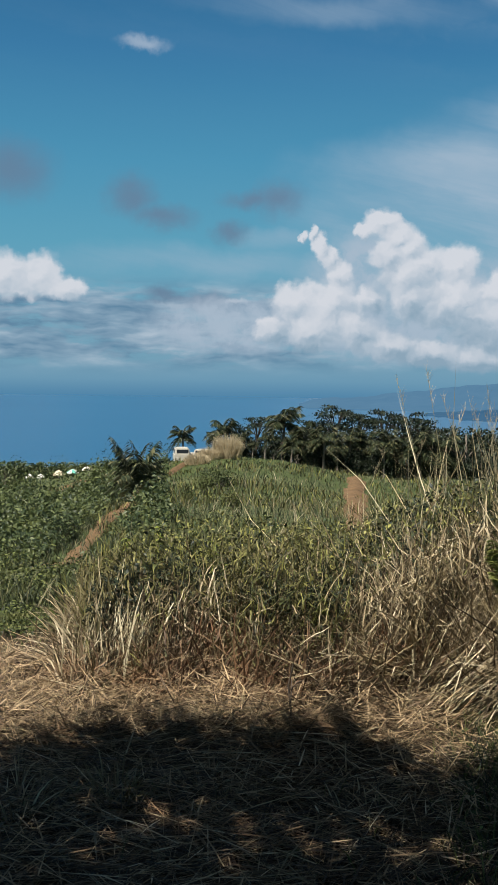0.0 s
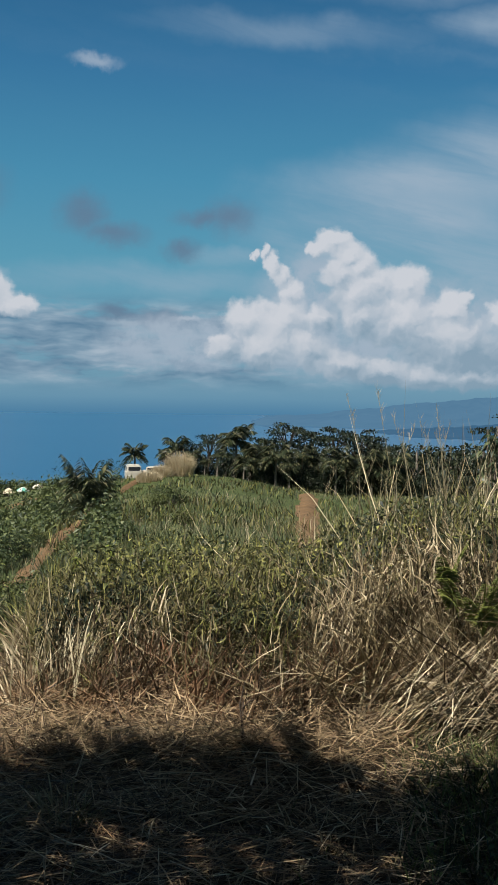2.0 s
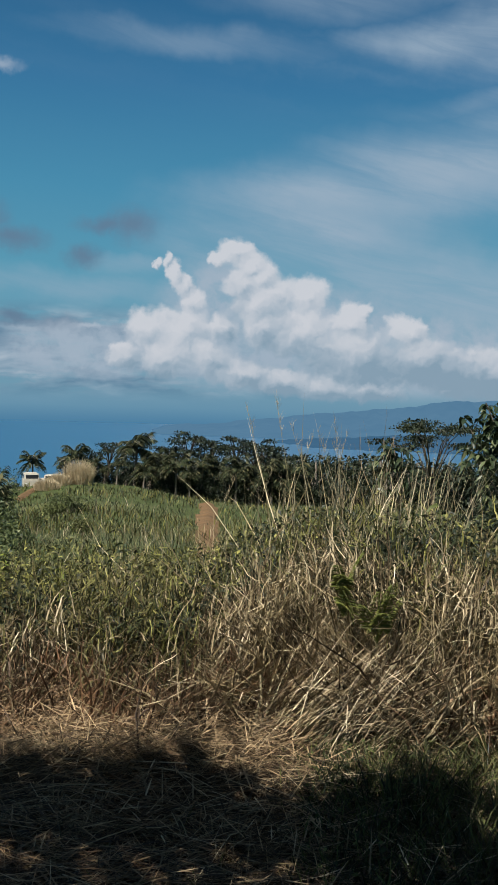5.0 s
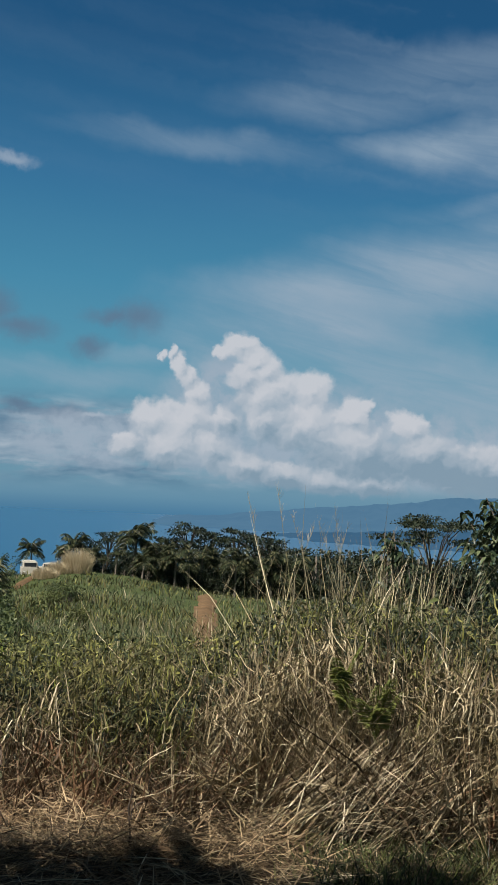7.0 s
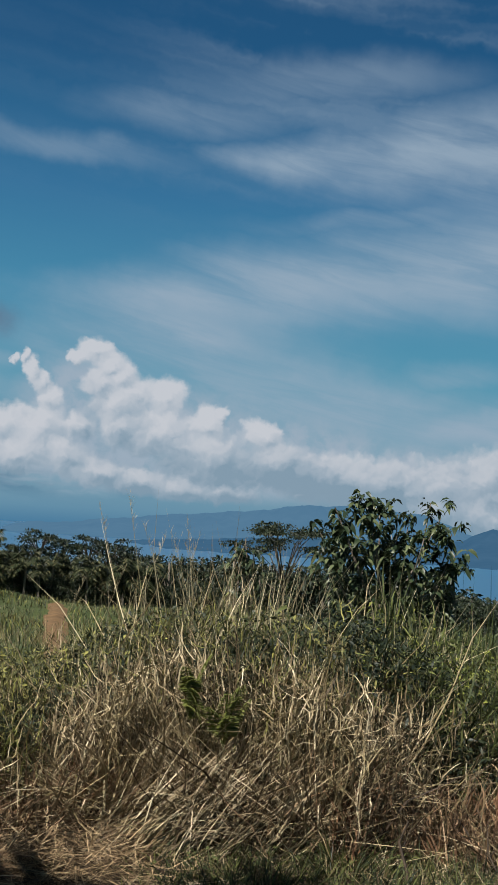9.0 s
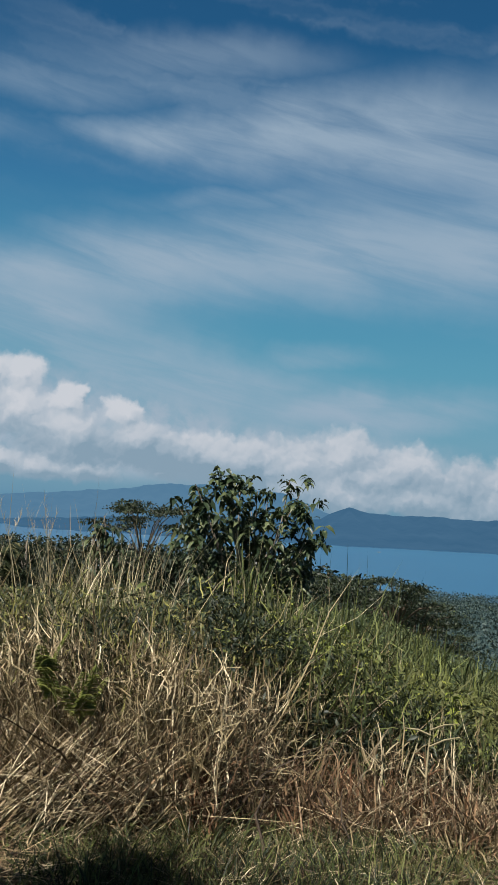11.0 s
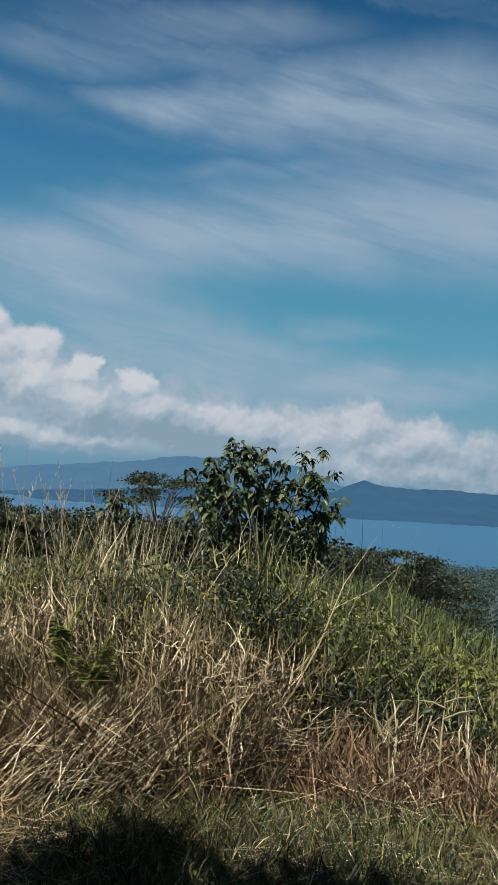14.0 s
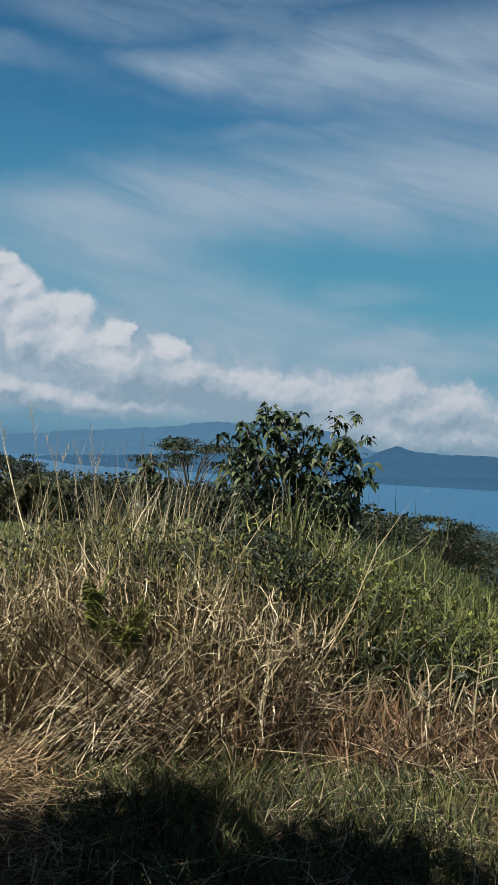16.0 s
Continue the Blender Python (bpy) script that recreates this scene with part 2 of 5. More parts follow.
def surface(n, colour, rough=0.8, bump=None, strength=0.4, through_light=0.0, metallic=0.0, specular=0.3):
    p = n.add("ShaderNodeBsdfPrincipled")
    n.put(p.inputs["Base Color"], (*colour, 1.0) if isinstance(colour, tuple) else colour)
    n.put(p.inputs["Roughness"], rough)
    n.put(p.inputs["Metallic"], metallic)
    n.put(p.inputs["Specular IOR Level"], specular)
    if bump is not None:
        b = n.add("ShaderNodeBump")
        b.inputs["Strength"].default_value = strength
        b.inputs["Distance"].default_value = 0.03
        n.put(b.inputs["Height"], bump)
        n.put(p.inputs["Normal"], b.outputs[0])
    if not through_light:
        return p.outputs[0]
    t = n.add("ShaderNodeBsdfTranslucent")
    n.put(t.inputs[0], (*colour, 1.0) if isinstance(colour, tuple) else colour)
    s = n.add("ShaderNodeMixShader")
    s.inputs[0].default_value = through_light
    n.put(s.inputs[1], p.outputs[0])
    n.put(s.inputs[2], t.outputs[0])
    return s.outputs[0]


def place(n):
    return n.add("ShaderNodeNewGeometry").outputs["Position"]


def island(n):
    return n.add("ShaderNodeNewGeometry").outputs["Random Per Island"]


def blade_material(name, stops, patch=None, patch_scale=1.3, through_light=0.25, rough=0.6):
    """Leaves and blades: a colour each, and patches of a second tint over the stand."""

    def build(n):
        colour = n.ramp(island(n), stops)
        grain = n.noise(place(n), 60.0, 3.0)
        colour = n.mix(n.span(grain, 0.3, 0.7, 0.0, 0.35), colour, n.mix(1.0, colour, (0.55, 0.5, 0.45), "MULTIPLY"))
        if patch:
            colour = n.mix(n.span(n.noise(place(n), patch_scale, 3.0), 0.48, 0.64, 0.0, 0.75), colour, patch)
        return surface(n, colour, rough, through_light=through_light, specular=0.25)

    return material(name, build)


TAN = blade_material("tan_straw", [(0.0, (0.035, 0.022, 0.013)), (0.4, (0.14, 0.095, 0.052)), (1.0, (0.48, 0.36, 0.215))], (0.19, 0.115, 0.06), 1.9, 0.05)
STRAW = blade_material("dry_straw", [(0.0, (0.05, 0.034, 0.02)), (0.35, (0.115, 0.084, 0.047)), (0.7, (0.30, 0.237, 0.142)), (1.0, (0.56, 0.48, 0.335))], (0.125, 0.098, 0.043), 2.6, 0.06)
REED = blade_material("pale_reed", [(0.0, (0.09, 0.075, 0.04)), (0.5, (0.25, 0.21, 0.125)), (1.0, (0.52, 0.46, 0.31))], (0.15, 0.155, 0.07), 0.9, 0.08)
BROWN = blade_material("brown_thatch", [(0.0, (0.022, 0.014, 0.008)), (0.55, (0.10, 0.06, 0.032)), (1.0, (0.30, 0.20, 0.115))], (0.15, 0.076, 0.038), 2.2, 0.05)
PALE = blade_material("bleached_straw", [(0.0, (0.05, 0.034, 0.02)), (0.3, (0.165, 0.123, 0.068)), (0.7, (0.40, 0.325, 0.20)), (1.0, (0.62, 0.54, 0.375))], (0.22, 0.175, 0.09), 2.6, 0.06)
OLIVE = blade_material("olive_leaf", [(0.0, (0.010, 0.013, 0.005)), (0.4, (0.035, 0.042, 0.012)), (0.75, (0.125, 0.125, 0.036)), (1.0, (0.27, 0.26, 0.075))], (0.10, 0.08, 0.035), 1.2, 0.10)
GREEN = blade_material("fresh_green", [(0.0, (0.010, 0.015, 0.006)), (0.5, (0.036, 0.050, 0.015)), (1.0, (0.15, 0.17, 0.05))], (0.085, 0.088, 0.028), 1.5, 0.14)
FIELD = blade_material("field_grass", [(0.0, (0.016, 0.024, 0.011)), (0.5, (0.040, 0.054, 0.023)), (0.85, (0.085, 0.093, 0.043)), (1.0, (0.20, 0.18, 0.10))], (0.040, 0.062, 0.024), 0.08, 0.12)
FERN = blade_material("fern_green", [(0.0, (0.09, 0.115, 0.028)), (1.0, (0.19, 0.205, 0.05))])
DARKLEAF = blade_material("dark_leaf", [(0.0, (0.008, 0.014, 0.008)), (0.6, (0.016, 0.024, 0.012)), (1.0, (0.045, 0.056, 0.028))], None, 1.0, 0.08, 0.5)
BUSHLEAF = blade_material("bush_leaf", [(0.0, (0.016, 0.028, 0.013)), (0.6, (0.046, 0.066, 0.026)), (1.0, (0.13, 0.15, 0.055))], (0.085, 0.098, 0.03), 0.15, 0.14, 0.5)
TREELEAF = blade_material("broad_leaf", [(0.0, (0.014, 0.026, 0.014)), (0.55, (0.032, 0.048, 0.022)), (1.0, (0.11, 0.13, 0.062))], None, 1.0, 0.12, 0.38)
PALMLEAF = blade_material("palm_leaf", [(0.0, (0.012, 0.02, 0.009)), (0.6, (0.036, 0.044, 0.02)), (1.0, (0.14, 0.13, 0.065))], None, 1.0, 0.15, 0.4)
HAYTOP = blade_material("hay_plume", [(0.0, (0.34, 0.27, 0.16)), (1.0, (0.55, 0.47, 0.32))])
DARKTWIG = material("dark_twig", lambda n: surface(n, n.ramp(n.noise(place(n), 30.0), [(0.3, (0.03, 0.022, 0.016)), (0.7, (0.09, 0.065, 0.045))]), 0.9))
BARK = material("bark", lambda n: surface(n, n.ramp(n.noise(place(n), 9.0, 6.0), [(0.3, (0.09, 0.07, 0.055)), (0.7, (0.26, 0.22, 0.18))]), 0.9, n.noise(place(n), 25.0, 5.0), 0.6))


def ground_build(n):
    p = place(n)
    s = n.add("ShaderNodeSeparateXYZ")
    n.put(s.inputs[0], p)
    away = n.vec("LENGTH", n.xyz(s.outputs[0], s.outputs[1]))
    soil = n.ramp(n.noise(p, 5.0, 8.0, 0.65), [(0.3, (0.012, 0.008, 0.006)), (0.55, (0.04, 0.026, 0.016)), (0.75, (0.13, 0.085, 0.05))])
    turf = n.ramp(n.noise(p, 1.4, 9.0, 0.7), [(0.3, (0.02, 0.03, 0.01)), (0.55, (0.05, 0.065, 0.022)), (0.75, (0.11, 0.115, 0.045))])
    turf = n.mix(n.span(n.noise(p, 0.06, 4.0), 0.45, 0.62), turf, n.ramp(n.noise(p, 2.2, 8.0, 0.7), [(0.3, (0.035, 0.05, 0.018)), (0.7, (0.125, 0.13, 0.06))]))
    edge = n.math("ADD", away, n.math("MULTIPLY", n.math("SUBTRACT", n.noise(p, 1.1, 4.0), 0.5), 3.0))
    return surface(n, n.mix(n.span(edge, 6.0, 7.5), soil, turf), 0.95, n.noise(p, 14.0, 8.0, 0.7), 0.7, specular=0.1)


GROUND = material("ground", ground_build)
EARTH = material("bare_earth", lambda n: surface(n, n.ramp(n.noise(place(n), 1.2, 8.0, 0.65), [(0.3, (0.07, 0.043, 0.022)), (0.7, (0.16, 0.10, 0.052))]), 0.95, n.noise(place(n), 3.0, 6.0), 0.5, specular=0.1))


def water_build(n):
    p = place(n)
    s = n.add("ShaderNodeSeparateXYZ")
    n.put(s.inputs[0], p)
    tone = n.ramp(n.noise(n.vec("MULTIPLY", p, (0.002, 0.0007, 0.0)), 1.0, 4.0), [(0.3, (0.012, 0.066, 0.138)), (0.7, (0.017, 0.078, 0.155))])
    return surface(n, tone, 0.35, specular=0.35)


WATER = material("sea_water", water_build)


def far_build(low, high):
    """Far land that glows, the haze of the air between painted into its colour."""

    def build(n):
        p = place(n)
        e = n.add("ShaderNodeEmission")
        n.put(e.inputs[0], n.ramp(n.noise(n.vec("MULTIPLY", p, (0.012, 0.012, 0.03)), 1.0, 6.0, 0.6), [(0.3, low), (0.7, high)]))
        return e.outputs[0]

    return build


# haze blues as glowing colour, paler for the farther range
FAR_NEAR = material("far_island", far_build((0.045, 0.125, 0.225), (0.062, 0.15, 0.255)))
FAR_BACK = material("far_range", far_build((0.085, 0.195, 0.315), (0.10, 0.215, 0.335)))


# ---- mesh helpers ----
def mesh_of(name, verts, faces, material_used, smooth=False):
    me = bpy.data.meshes.new(name)
    me.from_pydata(verts, [], faces)
    me.materials.append(material_used)
    if smooth:
        me.polygons.foreach_set("use_smooth", [True] * len(me.polygons))
    me.update()
    return me


def raw_mesh(name, verts, quads, tris, material_used, smooth=True):
    """A mesh from arrays: quads and triangles."""
    me = bpy.data.meshes.new(name)
    verts = np.asarray(verts, np.float32).reshape(-1, 3)
    quads = np.asarray(quads, np.int32).reshape(-1, 4)
    tris = np.asarray(tris, np.int32).reshape(-1, 3)
    me.vertices.add(len(verts))
    me.vertices.foreach_set("co", verts.ravel())
    me.loops.add(4 * len(quads) + 3 * len(tris))
    me.loops.foreach_set("vertex_index", np.r_[quads.ravel(), tris.ravel()])
    me.polygons.add(len(quads) + len(tris))
    starts = np.r_[4 * np.arange(len(quads)), 4 * len(quads) + 3 * np.arange(len(tris))]
    me.polygons.foreach_set("loop_start", starts.astype(np.int32))
    me.polygons.foreach_set("use_smooth", np.full(len(quads) + len(tris), smooth))
    me.materials.append(material_used)
    me.update(calc_edges=True)
    return me


class Sheaf:
    """Gathers blades and leaves as arrays, and makes one mesh of them."""

    def __init__(self):
        self.v, self.q, self.t, self.n = [], [], [], 0

    def blades(self, base, heading, length, width, lean, bend, segs=4, wander=0.0, rng=None):
        """Tapered curved blades. heading: way of the lean (radians); lean: angle from upright at the foot; bend: what it gains to the tip."""
        base = np.asarray(base, float).reshape(-1, 3)
        k = len(base)
        heading, length, width, lean, bend = (np.broadcast_to(np.asarray(a, float), k) for a in (heading, length, width, lean, bend))
        out = np.stack([np.cos(heading), np.sin(heading), 0 * heading], 1)
        turn = rng.uniform(-1.2, 1.2, k)
        side = np.stack([-np.sin(heading + turn), np.cos(heading + turn), 0.3 * np.sin(turn)], 1)
        at, rings = base.copy(), []
        for s in range(segs + 1):
            u = s / segs
            w = width * (0.65 + 0.6 * u - 1.25 * u * u) if s < segs else width * 0.0
            rings.append((at - side * (w / 2)[:, None], at + side * (w / 2)[:, None]))
            angle = lean + bend * (u + 0.5 / segs) ** 1.5
            step = length / segs
            at = at + out * (np.sin(angle) * step)[:, None] + np.array([0, 0, 1.0]) * (np.cos(angle) * step)[:, None]
            if wander:
                at = at + rng.normal(0, wander, (k, 3)) * step[:, None]
        verts = np.stack([r[j] for r in rings[:-1] for j in (0, 1)] + [rings[-1][0]], 1)
        m = 2 * segs + 1
        start = self.n + m * np.arange(k)[:, None]
        quads = np.concatenate([start + np.array([[2 * s, 2 * s + 1, 2 * s + 3, 2 * s + 2]]) for s in range(segs - 1)]) if segs > 1 else np.zeros((0, 4))
        self.v.append(verts.reshape(-1, 3))
        self.q.append(quads)
        self.t.append(start + np.array([[2 * segs - 2, 2 * segs - 1, 2 * segs]]))
        self.n += m * k
        return at

    def leaves(self, base, ahead, length, width, up=None, droop=0.3, rng=None):
        """Pointed leaves of four faces, folded along the rib and drooping."""
        base, ahead = np.asarray(base, float).reshape(-1, 3), np.asarray(ahead, float).reshape(-1, 3)
        k = len(base)
        length, width = (np.broadcast_to(np.asarray(a, float), k)[:, None] for a in (length, width))
        ahead = ahead / np.linalg.norm(ahead, axis=1, keepdims=True)
        side = np.cross(ahead, rng.normal(0, 1, (k, 3)) * 0.6 + np.array([0, 0, 1.0]))
        side /= np.linalg.norm(side, axis=1, keepdims=True) + 1e-9
        over = np.cross(side, ahead)
        down = np.array([0, 0, -1.0]) * droop * length
        mid = base + ahead * length * 0.45 + down * 0.25
        tip = base + ahead * length + down
        a = mid - side * width / 2 + over * width * 0.18
        b = mid + side * width / 2 + over * width * 0.18
        verts = np.stack([base, a, mid, b, tip], 1)
        s = self.n + 5 * np.arange(k)[:, None]
        self.v.append(verts.reshape(-1, 3))
        self.t.append(np.concatenate([s + np.array([[0, 2, 1]]), s + np.array([[0, 3, 2]]), s + np.array([[1, 2, 4]]), s + np.array([[2, 3, 4]])]))
        self.n += 5 * k

    def long_leaves(self, base, ahead, length, width, droop=0.8, rng=None):
        """Lance-shaped leaves of eight faces that arch over and hang."""
        base, ahead = np.asarray(base, float).reshape(-1, 3), np.asarray(ahead, float).reshape(-1, 3)
        k = len(base)
        length, width = (np.broadcast_to(np.asarray(a, float), k)[:, None] for a in (length, width))
        ahead = ahead / np.linalg.norm(ahead, axis=1, keepdims=True)
        side = np.cross(ahead, rng.normal(0, 1, (k, 3)) * 0.5 + np.array([0, 0, 1.0]))
        side /= np.linalg.norm(side, axis=1, keepdims=True) + 1e-9
        over = np.cross(side, ahead)
        rows = [base]
        for u, w in ((0.30, 0.9), (0.65, 0.8)):
            mid = base + ahead * length * u * (1 - 0.35 * droop * u) + np.array([0, 0, -1.0]) * droop * length * u * u
            rows += [mid - side * width * w / 2 + over * width * 0.15, mid, mid + side * width * w / 2 + over * width * 0.15]
        rows.append(base + ahead * length * (1 - 0.35 * droop) + np.array([0, 0, -1.0]) * droop * length)
        s = self.n + 8 * np.arange(k)[:, None]
        self.v.append(np.stack(rows, 1).reshape(-1, 3))
        self.t.append(np.concatenate([s + np.array([f]) for f in ((0, 2, 1), (0, 3, 2), (4, 5, 7), (5, 6, 7))]))
        self.q.append(np.concatenate([s + np.array([f]) for f in ((1, 2, 5, 4), (2, 3, 6, 5))]))
        self.n += 8 * k

    def tube(self, points, radii, sides=5):
        """A tapered round limb along points."""
        points = [Vector(p) for p in points]
        rings = []
        for i, p in enumerate(points):
            d = (points[min(i + 1, len(points) - 1)] - points[max(i - 1, 0)]).normalized()
            x = d.orthogonal().normalized()
            y = d.cross(x)
            rings += [p + (x * math.cos(6.2832 * j / sides) + y * math.sin(6.2832 * j / sides)) * radii[i] for j in range(sides)]
        q = [[self.n + i * sides + j, self.n + i * sides + (j + 1) % sides, self.n + (i + 1) * sides + (j + 1) % sides, self.n + (i + 1) * sides + j]
             for i in range(len(points) - 1) for j in range(sides)]
        self.v.append(np.array([tuple(r) for r in rings]))
        self.q.append(np.array(q))
        self.n += len(rings)

    def mesh(self, name, material_used):
        return raw_mesh(name, np.concatenate(self.v), np.concatenate([np.asarray(a).reshape(-1, 4) for a in self.q]) if self.q else [],
                        np.concatenate([np.asarray(a).reshape(-1, 3) for a in self.t]) if self.t else [], material_used)


def polar(az_deg, r):
    a = np.radians(az_deg)
    return np.sin(a) * r, np.cos(a) * r


# ---- the lie of the land: height over bearing and distance ----
CREST_AZ = [-90, -30, -14, -10.7, -7.6, -4.5, -1.3, 1.9, 5.0, 8.2, 11.3, 20.0, 28.0, 31.7, 35.0, 37.5, 45.0, 90]
CREST_EL = [-6.0, -5.2, -5.1, -5.2, -4.5, -4.2, -3.75, -3.9, -4.4, -4.75, -4.7, -5.0, -6.0, -6.5, -7.7, -8.9, -11.5, -12.0]
CREST_R = [90, 100, 110, 110, 105, 100, 100, 100, 100, 100, 100, 70, 30, 27, 25, 24, 24, 24]
FLAT = 5.6


def land(x, y):
    """Height of the ground."""
    r = np.hypot(x, y)
    bearing = np.degrees(np.arctan2(x, y))
    rc = np.interp(bearing, CREST_AZ, CREST_R)
    e0 = -math.degrees(math.atan(EYE / FLAT))
    ec = np.interp(bearing, CREST_AZ, CREST_EL)
    s = np.clip(np.log(np.maximum(r, 0.1) / FLAT) / np.log(rc / FLAT), 0, 1) ** 0.6
    out = EYE + np.maximum(r, FLAT) * np.tan(np.radians(e0 + (ec - e0) * s))
    out = np.where(r < FLAT, 0.0, out)
    zc = EYE + rc * np.tan(np.radians(ec))
    far = zc - (r - rc) * (zc + 39.0) / (520.0 - rc)
    fall = np.interp(bearing, [20, 30], [1.6, 5.5]) * np.clip((r - rc) / 30, 0, 1) * np.clip((480 - r) / 200, 0, 1)
    out = np.where(r > rc, far - fall, out)
    wave = 0.05 * np.sin(x * 1.7 + 0.4) * np.cos(y * 1.3) * np.clip((r - 2) / 8, 0, 1) + 0.35 * np.sin(x * 0.11) * np.cos(y * 0.09) * np.clip((r - 30) / 60, 0, 1)
    front = np.clip((y + 12) / 12, 0, 1)
    return np.maximum((out + wave) * front, -60.0)

# ---- ground, sea, far shores ----
def build_ground():
    bearings = np.r_[np.arange(-180, -20, 8), np.arange(-20, 46, 0.5), np.arange(46, 178, 8), 180]
    radii = np.r_[0.0, np.geomspace(0.6, 900.0, 110)]
    a, r = np.meshgrid(bearings, radii)
    x, y = polar(a, r)
    z = land(x, y)
    n, k = len(bearings), len(radii)
    idx = np.arange(n * k).reshape(k, n)
    q = np.stack([idx[:-1, :-1], idx[:-1, 1:], idx[1:, 1:], idx[1:, :-1]], -1).reshape(-1, 4)[:, ::-1]
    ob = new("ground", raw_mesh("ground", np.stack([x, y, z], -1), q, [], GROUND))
    return tagged(ob, "rolling ground of brown soil and green turf sloping to the sea", "ground", kind="structure")


build_ground()


def build_sea():
    bearings, radii = np.linspace(-180, 180, 121), np.geomspace(60.0, 4900.0, 40)
    a, r = np.meshgrid(bearings, radii)
    x, y = polar(a, r)
    n, k = len(bearings), len(radii)
    idx = np.arange(n * k).reshape(k, n)
    q = np.stack([idx[:-1, :-1], idx[:-1, 1:], idx[1:, 1:], idx[1:, :-1]], -1).reshape(-1, 4)[:, ::-1]
    ob = new("water", raw_mesh("water", np.stack([x, y, np.full_like(x, -37.0)], -1), q, [], WATER))
    return tagged(ob, "calm deep blue sea reaching the hazy horizon", "sea", kind="structure")


build_sea()


def build_range(name, r, crest, depth, mat, label, seed):
    """A far ridge: crest heights in degrees over bearing, with slopes down to the water on both sides."""
    rng = np.random.default_rng(seed)
    bearings = np.arange(crest[0][0], crest[-1][0] + 0.01, 0.12)
    top = np.interp(bearings, [c[0] for c in crest], [c[1] for c in crest])
    wob = sum(np.sin(bearings * f + rng.uniform(0, 6)) * w for f, w in ((1.7, 0.03), (4.1, 0.02), (9.7, 0.012)))
    zt = EYE + r * np.tan(np.radians(top + wob))
    rows = []
    for u, h in ((-1.0, 0.0), (-0.7, 0.22), (-0.4, 0.55), (-0.15, 0.9), (0.0, 1.0), (0.5, 0.5), (1.0, 0.0)):
        jag = 1 + 0.10 * np.sin(bearings * 6 + u * 9) * (h < 1)
        x, y = polar(bearings, r + depth * u)
        rows.append(np.stack([x, y, -40 + (zt + 40) * h * jag], -1))
    n, k = len(bearings), len(rows)
    idx = np.arange(n * k).reshape(k, n)
    q = np.stack([idx[:-1, :-1], idx[:-1, 1:], idx[1:, 1:], idx[1:, :-1]], -1).reshape(-1, 4)[:, ::-1]
    return tagged(new(name, raw_mesh(name, np.stack(rows), q, [], mat)), label, "mountain", kind="structure")


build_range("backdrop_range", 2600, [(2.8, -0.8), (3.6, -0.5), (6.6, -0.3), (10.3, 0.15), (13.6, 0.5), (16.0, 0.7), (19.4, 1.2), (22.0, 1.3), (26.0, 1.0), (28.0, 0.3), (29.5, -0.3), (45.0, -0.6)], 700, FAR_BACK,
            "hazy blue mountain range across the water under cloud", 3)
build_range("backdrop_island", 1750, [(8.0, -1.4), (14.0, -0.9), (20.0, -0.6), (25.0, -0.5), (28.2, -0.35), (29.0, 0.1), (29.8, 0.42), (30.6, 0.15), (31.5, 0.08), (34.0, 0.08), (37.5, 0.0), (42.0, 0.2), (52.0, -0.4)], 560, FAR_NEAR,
            "hazy dark blue mountainous island with a low conical peak", 4)


# ---- earth paths ----
def build_path(name, way, label):
    """A strip of trodden earth laid on the land; way: bearing, distance, width."""
    way = np.array(way, float)
    u = np.linspace(0, len(way) - 1, 140)
    b, r, w = (np.interp(u, np.arange(len(way)), way[:, j]) for j in range(3))
    x, y = polar(b, r)
    d = np.stack([np.gradient(x), np.gradient(y)], 1)
    d /= np.linalg.norm(d, axis=1, keepdims=True)
    side = np.stack([d[:, 1], -d[:, 0]], 1)
    rng = np.random.default_rng(5)
    cols = []
    for k in (-1.0, -0.5, 0.0, 0.5, 1.0):
        jag = (1 + (0.14 * np.sin(u * 3.3 + k) + 0.10 * np.sin(u * 7.1 + 2 * k) if abs(k) == 1 else 0)) * k * w / 2
        px, py = x + side[:, 0] * jag, y + side[:, 1] * jag
        cols.append(np.stack([px, py, land(px, py) + 0.003 * r * (1 - abs(k)) + 0.03], -1))
    v = np.stack(cols, 1)
    idx = np.arange(v.shape[0] * 5).reshape(-1, 5)
    q = np.stack([idx[:-1, :-1], idx[:-1, 1:], idx[1:, 1:], idx[1:, :-1]], -1).reshape(-1, 4)
    return tagged(new(name, raw_mesh(name, v, q, [], EARTH)), label, "path", kind="structure")


LANE_R = [14.5, 15.5, 17, 22, 29, 35, 42, 62, 84, 98]
LANE_AZ = [-11.6, -10.6, -9.8, -9.0, -8.1, -7.3, -6.7, -5.6, -4.2, -2.9]
LANE_W = [0.35, 0.5, 0.4, 0.3, 0.8, 1.1, 0.5, 0.5, 0.8, 1.0]
build_path("path_field", [(6.25, 24, 0.4), (6.2, 27, 0.62), (6.15, 34, 0.8), (6.1, 42, 1.0), (6.05, 52, 1.2), (6.05, 62, 1.3), (6.05, 72, 1.25), (6.05, 80, 1.1)], "trodden strip of orange bare earth in the green field")
build_path("path_lane", list(zip(LANE_AZ, LANE_R, LANE_W)), "earthen lane climbing the slope to the parked van")


# ---- small helpers for things ----
def part(name, me, parent, label=""):
    """One mesh object under a thing or a part."""
    ob = new(name, me)
    ob.parent = parent
    if label:
        ob["label"] = label
    return ob


def thing(name, at, label, category, group="", turn=0.0, scale=1.0):
    ob = new(name)
    ob.matrix_world = pose(*at, 0, 0, turn) @ Matrix.Scale(scale, 4)
    return tagged(ob, label, category, group)


